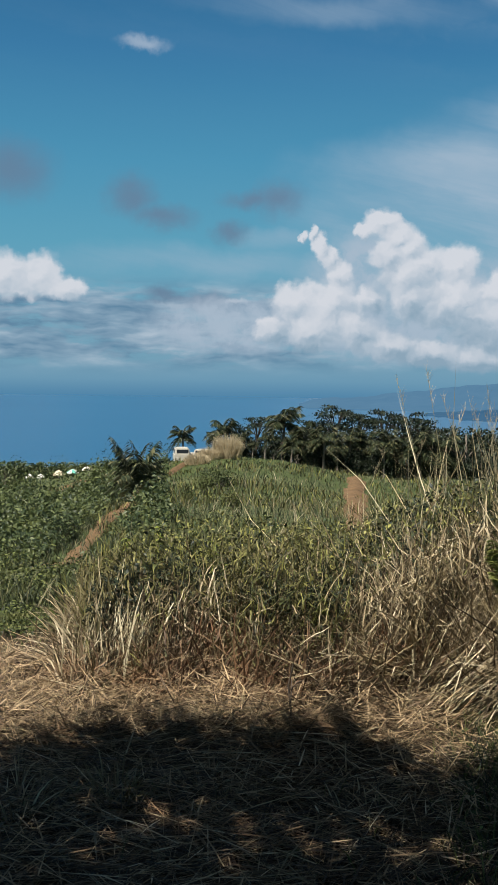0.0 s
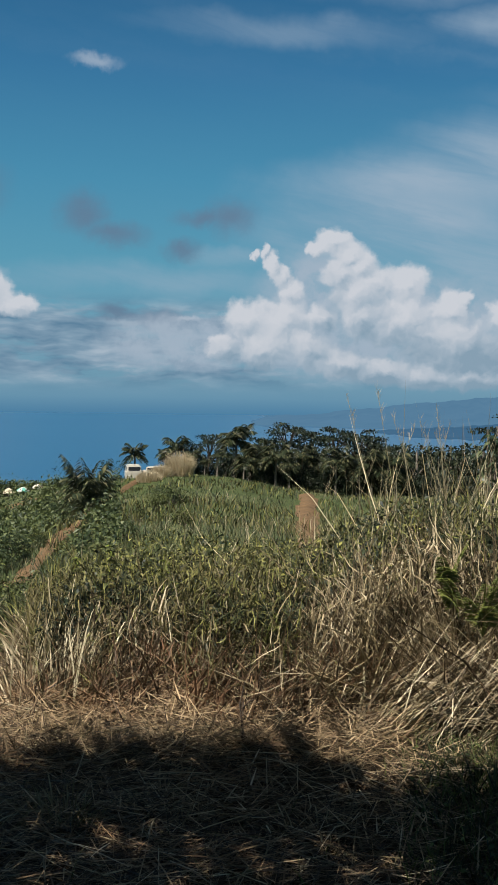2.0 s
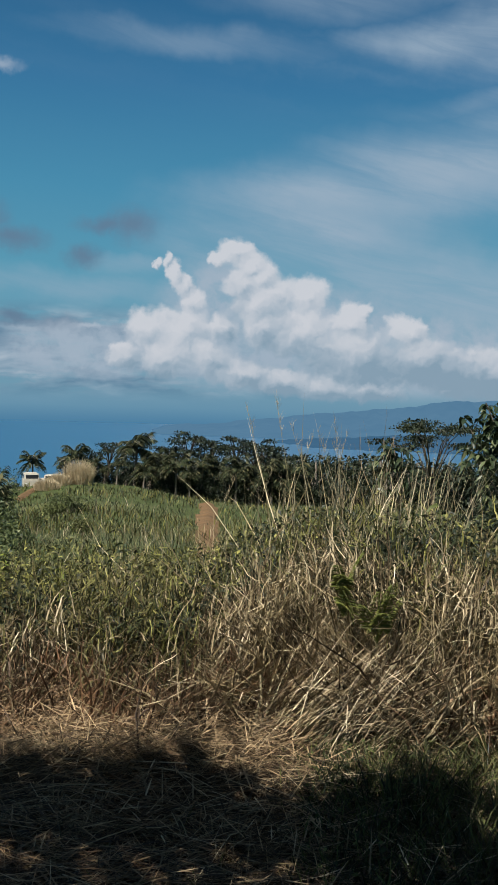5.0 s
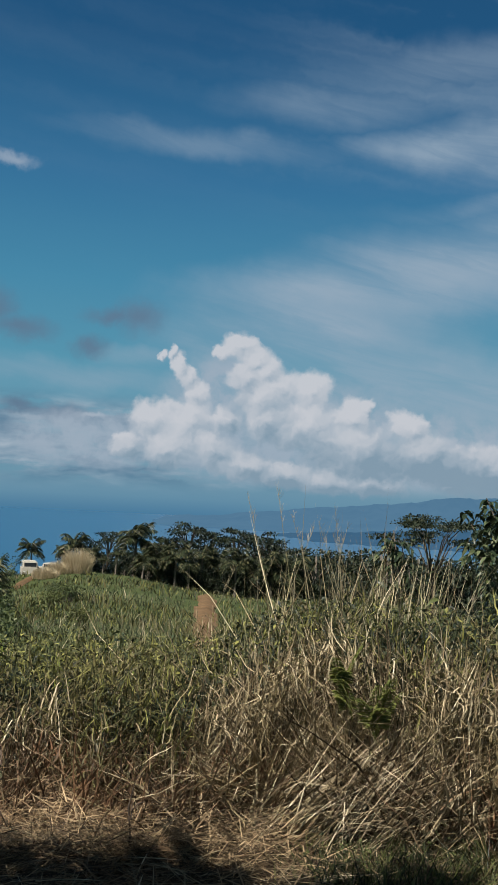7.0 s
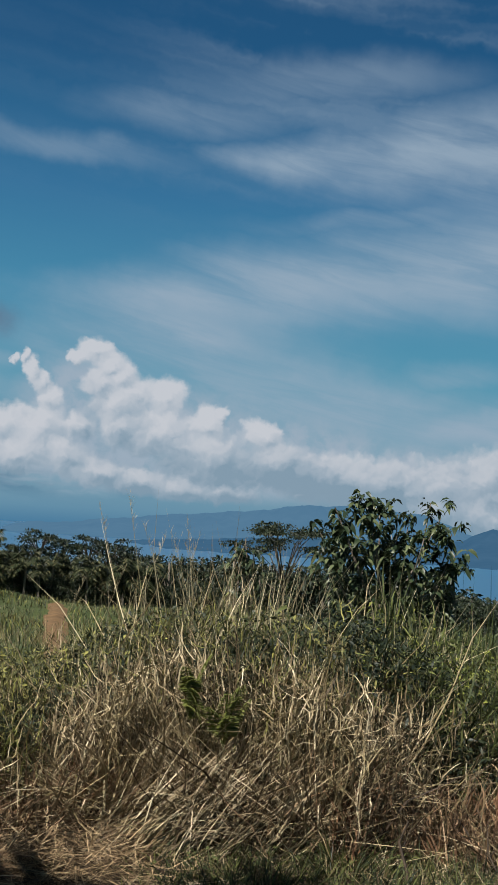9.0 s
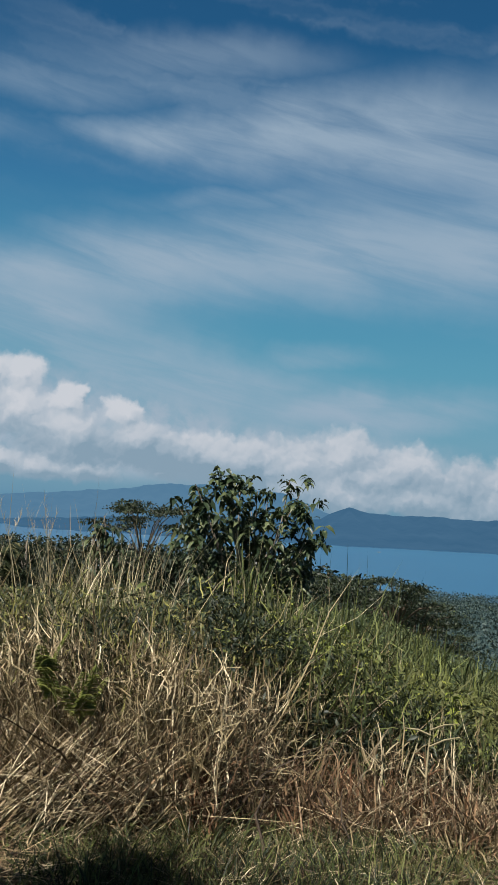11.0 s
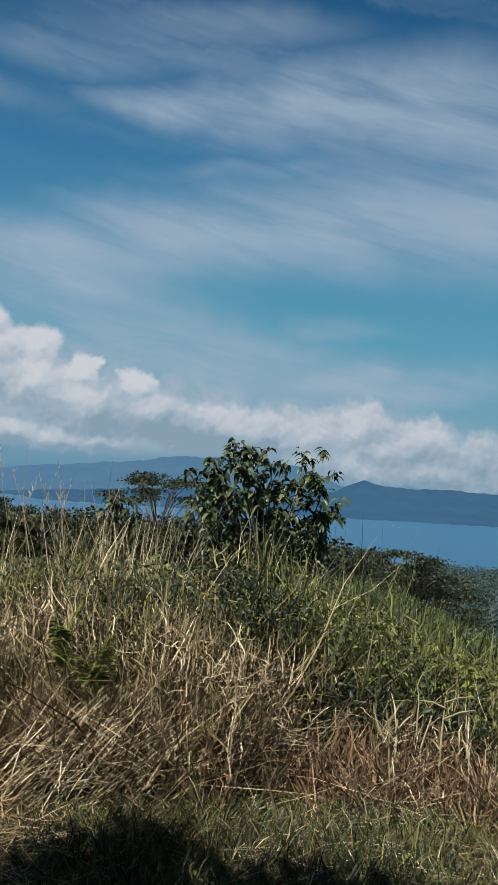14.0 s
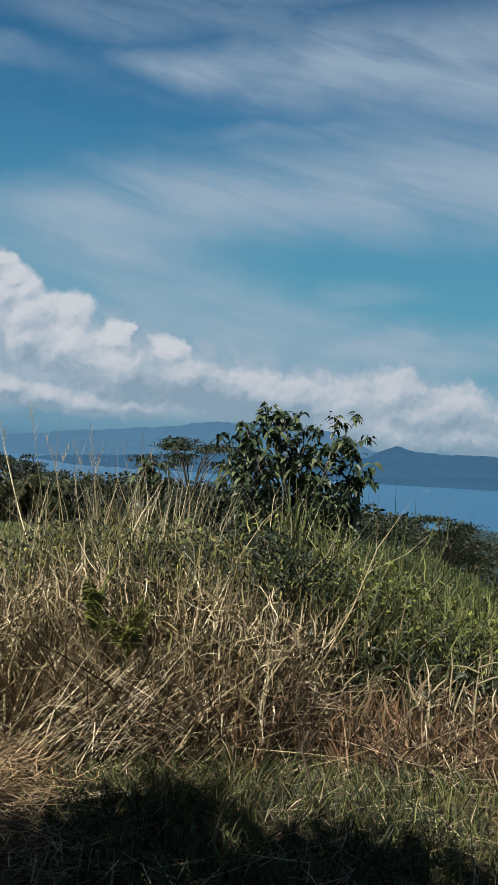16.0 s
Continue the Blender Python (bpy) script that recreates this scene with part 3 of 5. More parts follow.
def ripple(x, y, scale, seed):
    """Smooth noise from -1 to 1 over the plan."""
    rng = np.random.default_rng(seed)
    total = 0
    for k in range(5):
        a, f = rng.uniform(0, 6.283), scale * (0.6 + 0.35 * k)
        total = total + np.sin((x * math.cos(a) + y * math.sin(a)) * f + rng.uniform(0, 6.283)) / (1 + 0.3 * k)
    return np.clip(total / 2.2, -1, 1)


def spot(bearing, r, lift=0.0):
    x, y = polar(bearing, r)
    return float(x), float(y), float(land(x, y)) + lift


def aim(bearing, r, el_deg):
    """A place at that bearing, distance and angle over the eye's level."""
    x, y = polar(bearing, r)
    return Vector((float(x), float(y), EYE + r * math.tan(radians(el_deg))))


# ---- stand of dry grass along the edge of the clearing ----
def height_at(bearing):
    return np.interp(bearing, [-11.5, -9.5, -6, -1, 4, 6.5, 9, 12, 17, 20, 24, 26, 29, 33, 37, 42], [0.20, 0.40, 0.60, 0.68, 0.70, 0.70, 0.86, 0.98, 1.06, 1.08, 1.03, 0.90, 0.72, 0.58, 0.45, 0.42])


def strewn(count, rng, lo, hi, near, far, power=0.9):
    b = rng.uniform(lo, hi, count)
    shift = 0.16 * ripple(b, b * 0, 0.8, 7) + 0.10 * ripple(b, b * 0, 3.1, 8)
    r = near + shift * np.clip((9 - near) / 4, 0, 1) + (far - near) * rng.power(power, count)
    x, y = polar(b, r)
    return b, x, y


def strawy(bearing):
    """Share of dry straw along the stand: leafy weeds take over at both ends."""
    return np.interp(bearing, [-10.5, -8, -4, 2, 5, 9, 22, 26, 30, 42], [0.8, 0.55, 0.3, 0.45, 0.9, 1.0, 1.0, 0.95, 0.5, 0.35])


def build_stand(name, count, near, far, mat, label, seed, tall=(0.5, 1.0), width=(0.006, 0.014), lean=(0.0, 0.6), bend=(0.1, 1.3), lo=-10.5, hi=42.0, lift=0.0, drift=1.0, segs=4, hollow=9.0, sparse=False):
    rng = np.random.default_rng(seed)
    b, x, y = strewn(count, rng, lo, hi, near, far)
    keep = (ripple(x, y, 3.0, 77) < hollow) & (rng.random(count) < (strawy(b) if sparse else 1.0))
    b, x, y = b[keep], x[keep], y[keep]
    count = len(b)
    clump = 1 + 0.2 * ripple(x, y, 2.6, seed) + 0.12 * ripple(x, y, 7.0, seed + 1)
    h = height_at(b) * rng.uniform(*tall, count) * clump
    heading = 3.2 * ripple(x, y, 1.1, seed + 2) * drift + rng.normal(0, 1.1, count)
    z = land(x, y) - 0.02 + lift * h * rng.uniform(0, 1, count)
    sheaf = Sheaf()
    sheaf.blades(np.stack([x, y, z], -1), heading, h, rng.uniform(*width, count), rng.uniform(*lean, count), rng.uniform(*bend, count), segs, 0.10, rng=rng)
    return tagged(new(name, sheaf.mesh(name, mat)), label, "grass", kind="stuff")


def build_tangle(name, count, near, far, mat, label, seed, length=(0.10, 0.32), width=(0.006, 0.012), lo=-9.5, hi=42.0, low=0.05, high=0.95, gap=-2.0, sparse=False):
    """Curled dead blades hanging at all heights of the stand, crossing one another."""
    rng = np.random.default_rng(seed)
    b, x, y = strewn(count, rng, lo, hi, near, far)
    keep = (0.5 * ripple(x, y, 3.2, seed + 4) + 0.7 * ripple(x, y, 9.0, seed + 5) > gap + rng.normal(0, 0.2, count)) & (rng.random(count) < (strawy(b) if sparse else 1.0))
    b, x, y = b[keep], x[keep], y[keep]
    k = len(b)
    z = land(x, y) + height_at(b) * rng.uniform(low, high, k) * (1 + 0.2 * ripple(x, y, 2.6, 11))
    sheaf = Sheaf()
    sheaf.blades(np.stack([x, y, z], -1), rng.uniform(0, 6.283, k), rng.uniform(*length, k), rng.uniform(*width, k), rng.uniform(0.0, 2.2, k), rng.normal(0, 1.5, k), 5, 0.12, rng=rng)
    return tagged(new(name, sheaf.mesh(name, mat)), label, "grass", kind="stuff")


def build_leafage(name, count, near, far, mat, label, seed, size=(0.03, 0.07), lo=-9.0, hi=42.0, low=0.05, high=0.9, gap=0.0, category="weeds"):
    """Small leaves through the height of the stand, in clumps with gaps."""
    rng = np.random.default_rng(seed)
    b, x, y = strewn(count, rng, lo, hi, near, far)
    keep = 0.5 * ripple(x, y, 3.4, seed + 1) + 0.7 * ripple(x, y, 9.5, seed + 2) > gap + rng.normal(0, 0.25, count)
    b, x, y = b[keep], x[keep], y[keep]
    k = len(b)
    z = land(x, y) + height_at(b) * rng.uniform(low, high, k) * (1 + 0.25 * ripple(x, y, 2.6, seed))
    sheaf = Sheaf()
    length = rng.uniform(*size, k)
    sheaf.leaves(np.stack([x, y, z], -1), rng.normal(0, 1, (k, 3)) + np.array([0, 0, 0.15]), length, length * rng.uniform(0.24, 0.45, k), droop=0.25, rng=rng)
    return tagged(new(name, sheaf.mesh(name, mat)), label, category, kind="stuff")


build_stand("dry_grass", 9000, 5.0, 6.4, STRAW, "tangled stand of tall dry straw-coloured grass", 11, width=(0.006, 0.016), tall=(0.4, 1.1), lean=(0.0, 0.95), bend=(-0.2, 1.6), hollow=0.3, sparse=True)
build_stand("fallen_grass", 8000, 4.85, 6.4, STRAW, "bent and broken straw fallen against the stand", 21, tall=(0.35, 0.85), lean=(0.7, 1.35), bend=(-0.3, 0.7), lift=0.35, hollow=0.4, sparse=True)
build_stand("brown_grass", 11000, 4.85, 7.6, BROWN, "dead russet brown grass at the foot of the stand", 12, tall=(0.25, 0.75), lean=(0.1, 1.0))
build_stand("green_undergrowth", 5000, 5.4, 9.0, OLIVE, "olive green grass growing through the dry stand", 13, tall=(0.4, 0.95), width=(0.008, 0.02))
build_tangle("straw_tangle", 16000, 4.95, 5.9, STRAW, "curled dry blades tangled through the stand", 101, (0.10, 0.30), (0.006, 0.012), -9.5, 40, 0.05, 0.72, -0.2, True)
build_tangle("pale_tangle", 9500, 4.9, 5.8, PALE, "bleached curled grass leaves caught in the stand", 102, (0.12, 0.34), (0.006, 0.011), 4, 27, 0.1, 0.8, -0.1, True)
build_tangle("weed_tangle", 24000, 4.98, 6.8, OLIVE, "twining olive green blades in the upper stand", 103, (0.05, 0.15), (0.006, 0.012), -9.5, 27, 0.25, 1.02, -0.05)
build_tangle("russet_tangle", 6500, 4.9, 6.0, BROWN, "rust brown dead leaves at the foot of the stand", 104, (0.06, 0.2), (0.006, 0.012), -9.5, 42, 0.02, 0.45)
build_tangle("green_tangle", 3800, 5.3, 8.5, GREEN, "arching fresh green blades among the weeds", 105, (0.12, 0.38), (0.008, 0.016), 24, 43, 0.3, 1.05)
build_leafage("olive_weeds", 62000, 5.3, 8.6, OLIVE, "leafy olive green weeds among the dry grass", 31, size=(0.02, 0.045), lo=-9.5, hi=26, low=0.1, high=0.95, gap=-0.05)
# two layers of dark leaf colour paint the shade in the stand's gaps
build_leafage("dark_undergrowth", 60000, 5.3, 6.8, DARKLEAF, "undergrowth coloured dark as the shade deep in the stand", 32, size=(0.03, 0.065), lo=-9, hi=42, high=0.85, gap=-0.25)
build_leafage("deep_undergrowth", 26000, 5.2, 6.8, DARKLEAF, "leaves coloured nearly black as the shade under the reeds", 37, size=(0.03, 0.06), lo=5, hi=27, low=0.02, high=0.85, gap=-0.4)
build_leafage("back_weeds", 26000, 8.0, 14.0, OLIVE, "rank olive weeds behind the reeds", 38, size=(0.03, 0.07), lo=8, hi=27, low=0.1, high=0.8, gap=-0.3)
build_stand("back_grass", 2600, 8.0, 13.0, STRAW, "dry grass standing behind the reeds", 39, tall=(0.5, 1.1), width=(0.008, 0.016), lo=7, hi=26)
build_leafage("green_weeds", 42000, 5.5, 9.5, GREEN, "bright green leafy weeds on the sunny side", 33, size=(0.025, 0.06), lo=23.5, hi=43, high=0.95, gap=-0.3)
# dark leaf colour again, for the shade in the weeds' recesses
build_leafage("dark_weeds", 26000, 5.5, 8.0, DARKLEAF, "leaves coloured dark as the shade between the green weeds", 40, size=(0.025, 0.06), lo=24, hi=43, low=0.05, high=0.85, gap=-0.1)
build_leafage("lime_weeds", 5000, 5.45, 8.0, blade_material("lime_weed", [(0.0, (0.12, 0.15, 0.03)), (1.0, (0.27, 0.28, 0.06))], None, 1.0, 0.3), "yellow-green leafy weeds catching the sun", 35, size=(0.025, 0.055), lo=22, hi=43, low=0.4, high=1.0, gap=0.1)
build_leafage("slope_weeds", 52000, 9.0, 27.0, BUSHLEAF, "low mixed weeds and bushes covering the seaward slope", 36, size=(0.05, 0.11), lo=26.5, hi=43, low=0.1, high=0.95, gap=-0.1)
build_stand("green_blades", 4200, 5.5, 9.0, GREEN, "long fresh green grass blades among the weeds", 34, tall=(0.5, 1.15), width=(0.008, 0.022), lo=23, hi=43)
build_stand("reed_stalks", 520, 5.3, 7.0, REED, "tall pale reed stalks standing over the grass", 14, tall=(0.8, 1.42), width=(0.006, 0.012), lean=(0.0, 0.32), bend=(-0.2, 0.7), lo=7, hi=19)
build_stand("leaning_stalks", 1000, 5.0, 6.2, PALE, "long pale stalks leaning across the stand", 15, tall=(0.4, 1.0), width=(0.006, 0.012), lean=(0.3, 1.2), bend=(-0.2, 0.3), lo=-9, hi=42)
build_stand("dead_stalks", 420, 5.4, 7.6, REED, "grey dead stalks standing in the green weeds", 19, tall=(0.8, 1.5), width=(0.006, 0.012), lean=(0.0, 0.35), bend=(-0.2, 0.5), lo=24, hi=42)
build_stand("left_tall_grass", 330, 6.2, 9.5, REED, "pale tall grass thinly spread behind the stand", 16, tall=(0.85, 1.35), width=(0.008, 0.014), lean=(0.0, 0.4), bend=(0.0, 0.9), lo=-7, hi=10)
build_stand("slope_blades", 900, 7.0, 12.0, GREEN, "tall upright green blades on the seaward slope", 17, tall=(1.0, 2.0), width=(0.012, 0.024), lean=(0.0, 0.25), bend=(0.0, 0.8), lo=28, hi=43, hollow=-0.1)
build_stand("crossing_stalks", 260, 5.1, 6.6, PALE, "bleached stalks broken over and crossing in the stand", 18, tall=(0.8, 1.4), width=(0.007, 0.013), lean=(0.5, 1.1), bend=(-0.3, 0.5), lift=0.3, lo=4, hi=30)


def build_field(name, count, near, far, mat, label, seed, lo, hi, tall, width, gap=-2.0):
    rng = np.random.default_rng(seed)
    b = rng.uniform(lo, hi, count)
    r = np.exp(rng.uniform(math.log(near), math.log(far), count))
    x, y = polar(b, r)
    path_a = np.abs(b - 6.1) < 0.68
    keep = ~(path_a & (r > 23) & (r < 80) & (rng.random(count) > 0.2)) & (ripple(x, y, 0.35, seed) > gap) & (r < np.interp(b, CREST_AZ, CREST_R) + 3)
    b, r, x, y = b[keep], r[keep], x[keep], y[keep]
    k = len(b)
    grow = 1 + 0.35 * ripple(x, y, 0.5, seed + 3)
    sheaf = Sheaf()
    sheaf.blades(np.stack([x, y, land(x, y) - 0.03], -1), rng.uniform(0, 6.283, k), rng.uniform(*tall, k) * grow, rng.uniform(*width, k) * np.clip(r / 25, 0.5, 3.0), rng.uniform(0, 0.5, k), rng.uniform(0.1, 1.2, k), 3, rng=rng)
    return tagged(new(name, sheaf.mesh(name, mat)), label, "grass", kind="stuff")


build_field("field_grass", 48000, 8.5, 104.0, FIELD, "short green grass of the sloping field", 41, -17, 31, (0.12, 0.34), (0.016, 0.03))
build_field("field_tufts", 2300, 10.0, 60.0, REED, "pale seeding grass in loose drifts on the field", 42, -6, 14, (0.35, 0.75), (0.010, 0.018), 0.15)
build_field("field_weeds", 26000, 9.0, 100.0, OLIVE, "rank dark weeds standing over the field grass", 44, -8.5, 30, (0.25, 0.6), (0.02, 0.04), -0.2)
build_field("slope_grass", 2600, 8.0, 30.0, FIELD, "pale green plume grass on the seaward slope", 43, 26, 44, (0.3, 0.6), (0.012, 0.02))


# ---- floor of the clearing ----
def build_litter(name, count, near, far, mat, label, seed, length=(0.08, 0.45), rise=0.07, lo=-24.0, hi=46.0, tilt=0.09):
    """Straws lying flat, crossing one another."""
    rng = np.random.default_rng(seed)
    b = rng.uniform(lo, hi, count)
    r = np.sqrt(rng.uniform(near ** 2, far ** 2, count))
    x, y = polar(b, r)
    z = land(x, y) + 0.004 + rise * rng.random(count) ** 2
    sheaf = Sheaf()
    heading = rng.normal(0.25, 0.8 + 3 * tilt, count) + np.pi * rng.integers(0, 2, count) + 0.8 * ripple(x, y, 1.5, seed)
    sheaf.blades(np.stack([x, y, z], -1), heading, rng.uniform(*length, count), rng.uniform(0.003, 0.010, count), rng.normal(1.5, tilt, count), rng.normal(0.05, 0.12, count), 3, rng=rng)
    return tagged(new(name, sheaf.mesh(name, mat)), label, "straw", kind="stuff")


build_litter("straw_litter", 16000, 2.4, 6.0, STRAW, "dry straw lying flat over the trodden clearing", 51, (0.05, 0.32))
build_litter("bleached_litter", 8500, 2.4, 4.6, TAN, "bleached straw scattered over the dark litter", 54, (0.06, 0.30), 0.07, -24, 16, 0.12)
# brown straw taken near black, deepening the floor's shade by colour
SHADE_STRAW = blade_material("shade_straw", [(0.0, (0.008, 0.006, 0.004)), (0.7, (0.03, 0.02, 0.012)), (1.0, (0.10, 0.065, 0.038))], (0.05, 0.028, 0.015), 2.0, 0.0)
build_litter("rotten_litter", 22000, 2.4, 4.55, SHADE_STRAW, "brown grass litter darkened for the shade on the clearing floor", 52, (0.05, 0.24), 0.05)
build_litter("straw_heap", 22000, 4.35, 5.75, TAN, "pale beaten-down straw along the foot of the stand", 53, (0.05, 0.26), 0.15, -22, 12, 0.28)


def build_lawn(name, count, mat, label, seed, near, far, lo, hi, tall, width, gap=-0.2):
    rng = np.random.default_rng(seed)
    b = rng.uniform(lo, hi, count)
    r = np.sqrt(rng.uniform(near ** 2, far ** 2, count))
    x, y = polar(b, r)
    keep = (ripple(x, y, 2.3, seed) > gap + rng.normal(0, 0.3, count)) & (b > lo + 3 * rng.random(count))
    x, y = x[keep], y[keep]
    k = len(x)
    sheaf = Sheaf()
    sheaf.blades(np.stack([x, y, land(x, y) - 0.01], -1), rng.uniform(0, 6.283, k), rng.uniform(*tall, k) * (1 + 0.3 * ripple(x, y, 4, seed)), rng.uniform(*width, k), rng.uniform(0.1, 0.7, k), rng.uniform(0.2, 1.3, k), 3, rng=rng)
    return tagged(new(name, sheaf.mesh(name, mat)), label, "grass", kind="stuff")


# blades in the dark leaf colour, painting shade into the short grass
build_lawn("shaded_grass", 8000, DARKLEAF, "grass coloured dark as shade within the short turf", 69, 2.6, 5.0, 11, 46, (0.05, 0.20), (0.005, 0.010), -0.2)
build_lawn("short_grass", 12000, GREEN, "short green grass and weeds of the clearing's edge", 61, 2.6, 5.0, 10.5, 46, (0.05, 0.20), (0.004, 0.009), -0.3)
build_lawn("dry_short_grass", 2600, STRAW, "dead yellow blades mixed into the short grass", 68, 2.6, 5.1, 12, 46, (0.05, 0.18), (0.004, 0.008), -0.2)
build_lawn("sparse_grass", 450, GREEN, "sparse green blades coming up through the litter", 62, 2.6, 5.2, -22, 14, (0.05, 0.16), (0.004, 0.008), 0.3)
build_lawn("green_bank", 9000, GREEN, "fresh low green grass on the bank below the clearing", 63, 5.9, 12.0, -24, -9.3, (0.03, 0.10), (0.006, 0.014), -0.7)


def build_carpet(name, count, mat, label, seed, near, far, lo, hi, size, tall):
    """Low leafy growth covering a bank, in hummocks."""
    rng = np.random.default_rng(seed)
    b = rng.uniform(lo, hi, count)
    r = np.exp(rng.uniform(math.log(near), math.log(far), count))
    x, y = polar(b, r)
    lane = np.interp(r, LANE_R, LANE_AZ)
    keep = (np.abs(b - lane) > np.degrees(0.6 / r)) | (r < 14) | (r > 45)
    b, r, x, y = b[keep], r[keep], x[keep], y[keep]
    count = len(b)
    hump = np.clip(0.55 + 0.6 * ripple(x, y, 1.6, seed) + 0.25 * ripple(x, y, 5.0, seed + 1), 0.05, 1.3)
    z = land(x, y) + tall * hump * r / 10 * rng.uniform(0.4, 1.0, count)
    length = rng.uniform(*size, count) * np.clip(r / 9, 0.8, 4)
    sheaf = Sheaf()
    sheaf.leaves(np.stack([x, y, z], -1), rng.normal(0, 1, (count, 3)) + np.array([0, 0, 0.3]), length, length * rng.uniform(0.4, 0.6, count), droop=0.25, rng=rng)
    return tagged(new(name, sheaf.mesh(name, mat)), label, "weeds", kind="stuff")


build_carpet("green_carpet", 24000, GREEN, "low leafy green plants carpeting the bank", 66, 6.3, 22.0, -20, -9.0, (0.02, 0.05), 0.22)
build_carpet("slope_carpet", 40000, BUSHLEAF, "mixed low bushes and weeds over the left-hand slope", 67, 14.0, 90.0, -20, -4.5, (0.025, 0.06), 0.30)


def build_broad_weeds():
    rng = np.random.default_rng(64)
    n = 2600
    b = rng.uniform(12, 46, n)
    r = np.sqrt(rng.uniform(2.6 ** 2, 5.1 ** 2, n))
    x, y = polar(b, r)
    keep = ripple(x, y, 3.0, 65) > rng.normal(0.0, 0.3, n)
    x, y = x[keep], y[keep]
    k = len(x)
    sheaf = Sheaf()
    sheaf.leaves(np.stack([x, y, land(x, y) + rng.uniform(0.01, 0.12, k)], -1), np.stack([rng.normal(0, 1, k), rng.normal(0, 1, k), rng.uniform(0, 0.6, k)], -1), rng.uniform(0.015, 0.035, k), rng.uniform(0.008, 0.018, k), droop=0.3, rng=rng)
    tagged(new("broad_weeds", sheaf.mesh("broad_weeds", GREEN)), "low broad-leaved green weeds in the short grass", "weeds", kind="stuff")


build_broad_weeds()


# ---- single plants of the foreground ----
def tuft(at, count, tall, spread, mat, label, seed, category="grass tuft", lean=(0.1, 0.9)):
    rng = np.random.default_rng(seed)
    sheaf = Sheaf()
    base = np.stack([rng.normal(0, spread, count), rng.normal(0, spread, count), np.zeros(count)], -1)
    sheaf.blades(base, np.arctan2(base[:, 1], base[:, 0]) + rng.normal(0, 0.5, count), rng.uniform(0.5, 1.0, count) * tall, rng.uniform(0.005, 0.011, count), rng.uniform(*lean, count), rng.uniform(0.2, 1.2, count), 4, rng=rng)
    ob = new("grass_tuft", sheaf.mesh("grass_tuft", mat))
    ob.location = at
    return tagged(ob, label, category, kind="stuff")


tuft(spot(-7.4, 3.75), 90, 0.20, 0.07, STRAW, "small tuft of pale dry grass in the litter", 71)
tuft(spot(-13.0, 3.7), 110, 0.22, 0.10, STRAW, "wide tuft of bleached grass on the clearing floor", 72)
tuft(spot(-2.3, 3.9), 45, 0.16, 0.06, PALE, "thin tuft of splayed straw in the shade", 73, lean=(0.4, 1.1))
tuft(spot(7.5, 3.6), 60, 0.14, 0.09, STRAW, "flattened tuft of yellow straw beside the weeds", 74)
tuft(spot(15.0, 4.3), 90, 0.18, 0.10, GREEN, "dark green tuft of long grass in the shade", 75)
tuft(spot(23.0, 4.7), 120, 0.30, 0.07, GREEN, "dark green grass tuft at the stand's foot", 76)
tuft(spot(17.5, 4.1), 90, 0.28, 0.09, GREEN, "spreading green grass tuft on the shaded ground", 77)


def twig(at, tall, lean, heading, label, forks=0, seed=0, mat=None, thick=0.006):
    """A bare upright stem, some with side shoots."""
    rng = np.random.default_rng(seed)
    ob = thing("twig", at, label, "twig")
    stem, top = Sheaf(), Vector((math.cos(heading) * math.sin(lean), math.sin(heading) * math.sin(lean), math.cos(lean))) * tall
    pts = [Vector((0, 0, -0.03))] + [top * u + Vector(rng.normal(0, 0.012, 3)) * (u < 1) for u in (0.3, 0.65, 1.0)]
    stem.tube(pts, [thick, thick * 0.85, thick * 0.7, thick * 0.4])
    part("stem", stem.mesh("stem", mat or DARKTWIG), ob)
    for k in range(forks):
        s = Sheaf()
        a = top * rng.uniform(0.5, 0.95)
        way = Vector((rng.normal(0, 1), rng.normal(0, 1), rng.uniform(0.1, 0.9))).normalized() * tall * rng.uniform(0.15, 0.35)
        s.tube([a, a + way * 0.5 + Vector((0, 0, 0.01)), a + way], [thick * 0.6, thick * 0.5, thick * 0.3])
        part("shoot", s.mesh("shoot", mat or DARKTWIG), ob)
    return ob


twig(spot(2.5, 4.5), 0.32, 0.05, 0.0, "thin dark dead twig standing in the litter", 2, 1)
twig(spot(26.3, 4.55), 0.30, 0.05, 1.0, "short dark stub standing in the short grass", 0, 2, None, 0.009)
twig(spot(30.8, 4.7), 0.26, 0.1, 2.0, "dark dead stalk beside the green weeds", 1, 3)
twig(spot(9.3, 4.85), 0.30, 0.08, 1.0, "short pale broken stalk at the stand's foot", 0, 4, REED, 0.011)
twig(spot(34.9, 5.1), 0.55, 0.06, 0.0, "pale dead weed stem with side shoots", 4, 5, REED, 0.009)
twig(spot(33.4, 5.1), 0.46, 0.35, 0.3, "pale crooked dead stalk leaning on the weeds", 3, 6, REED, 0.008)
twig(spot(36.0, 5.15), 0.42, 0.25, 2.6, "reddish dead stem among the weeds", 3, 7, BROWN, 0.008)
twig(spot(32.2, 5.0), 0.44, 0.2, 0.5, "bleached dry stalk with broken shoots", 2, 8, REED, 0.009)
for k, (b, r, h, l) in enumerate(((25.6, 5.3, 0.85, 0.12), (26.4, 5.4, 0.72, 0.2), (25.0, 5.3, 0.6, 0.45), (23.7, 5.35, 0.7, 0.1), (28.2, 5.4, 0.75, 0.05), (20.6, 5.35, 0.7, 0.5), (29.6, 5.5, 0.8, 0.25))):
    twig(spot(b, r), h, l, 0.2 + 2.6 * (k % 2), "long pale woody stalk rising through the brown grass", 2, 20 + k, STRAW, 0.007)


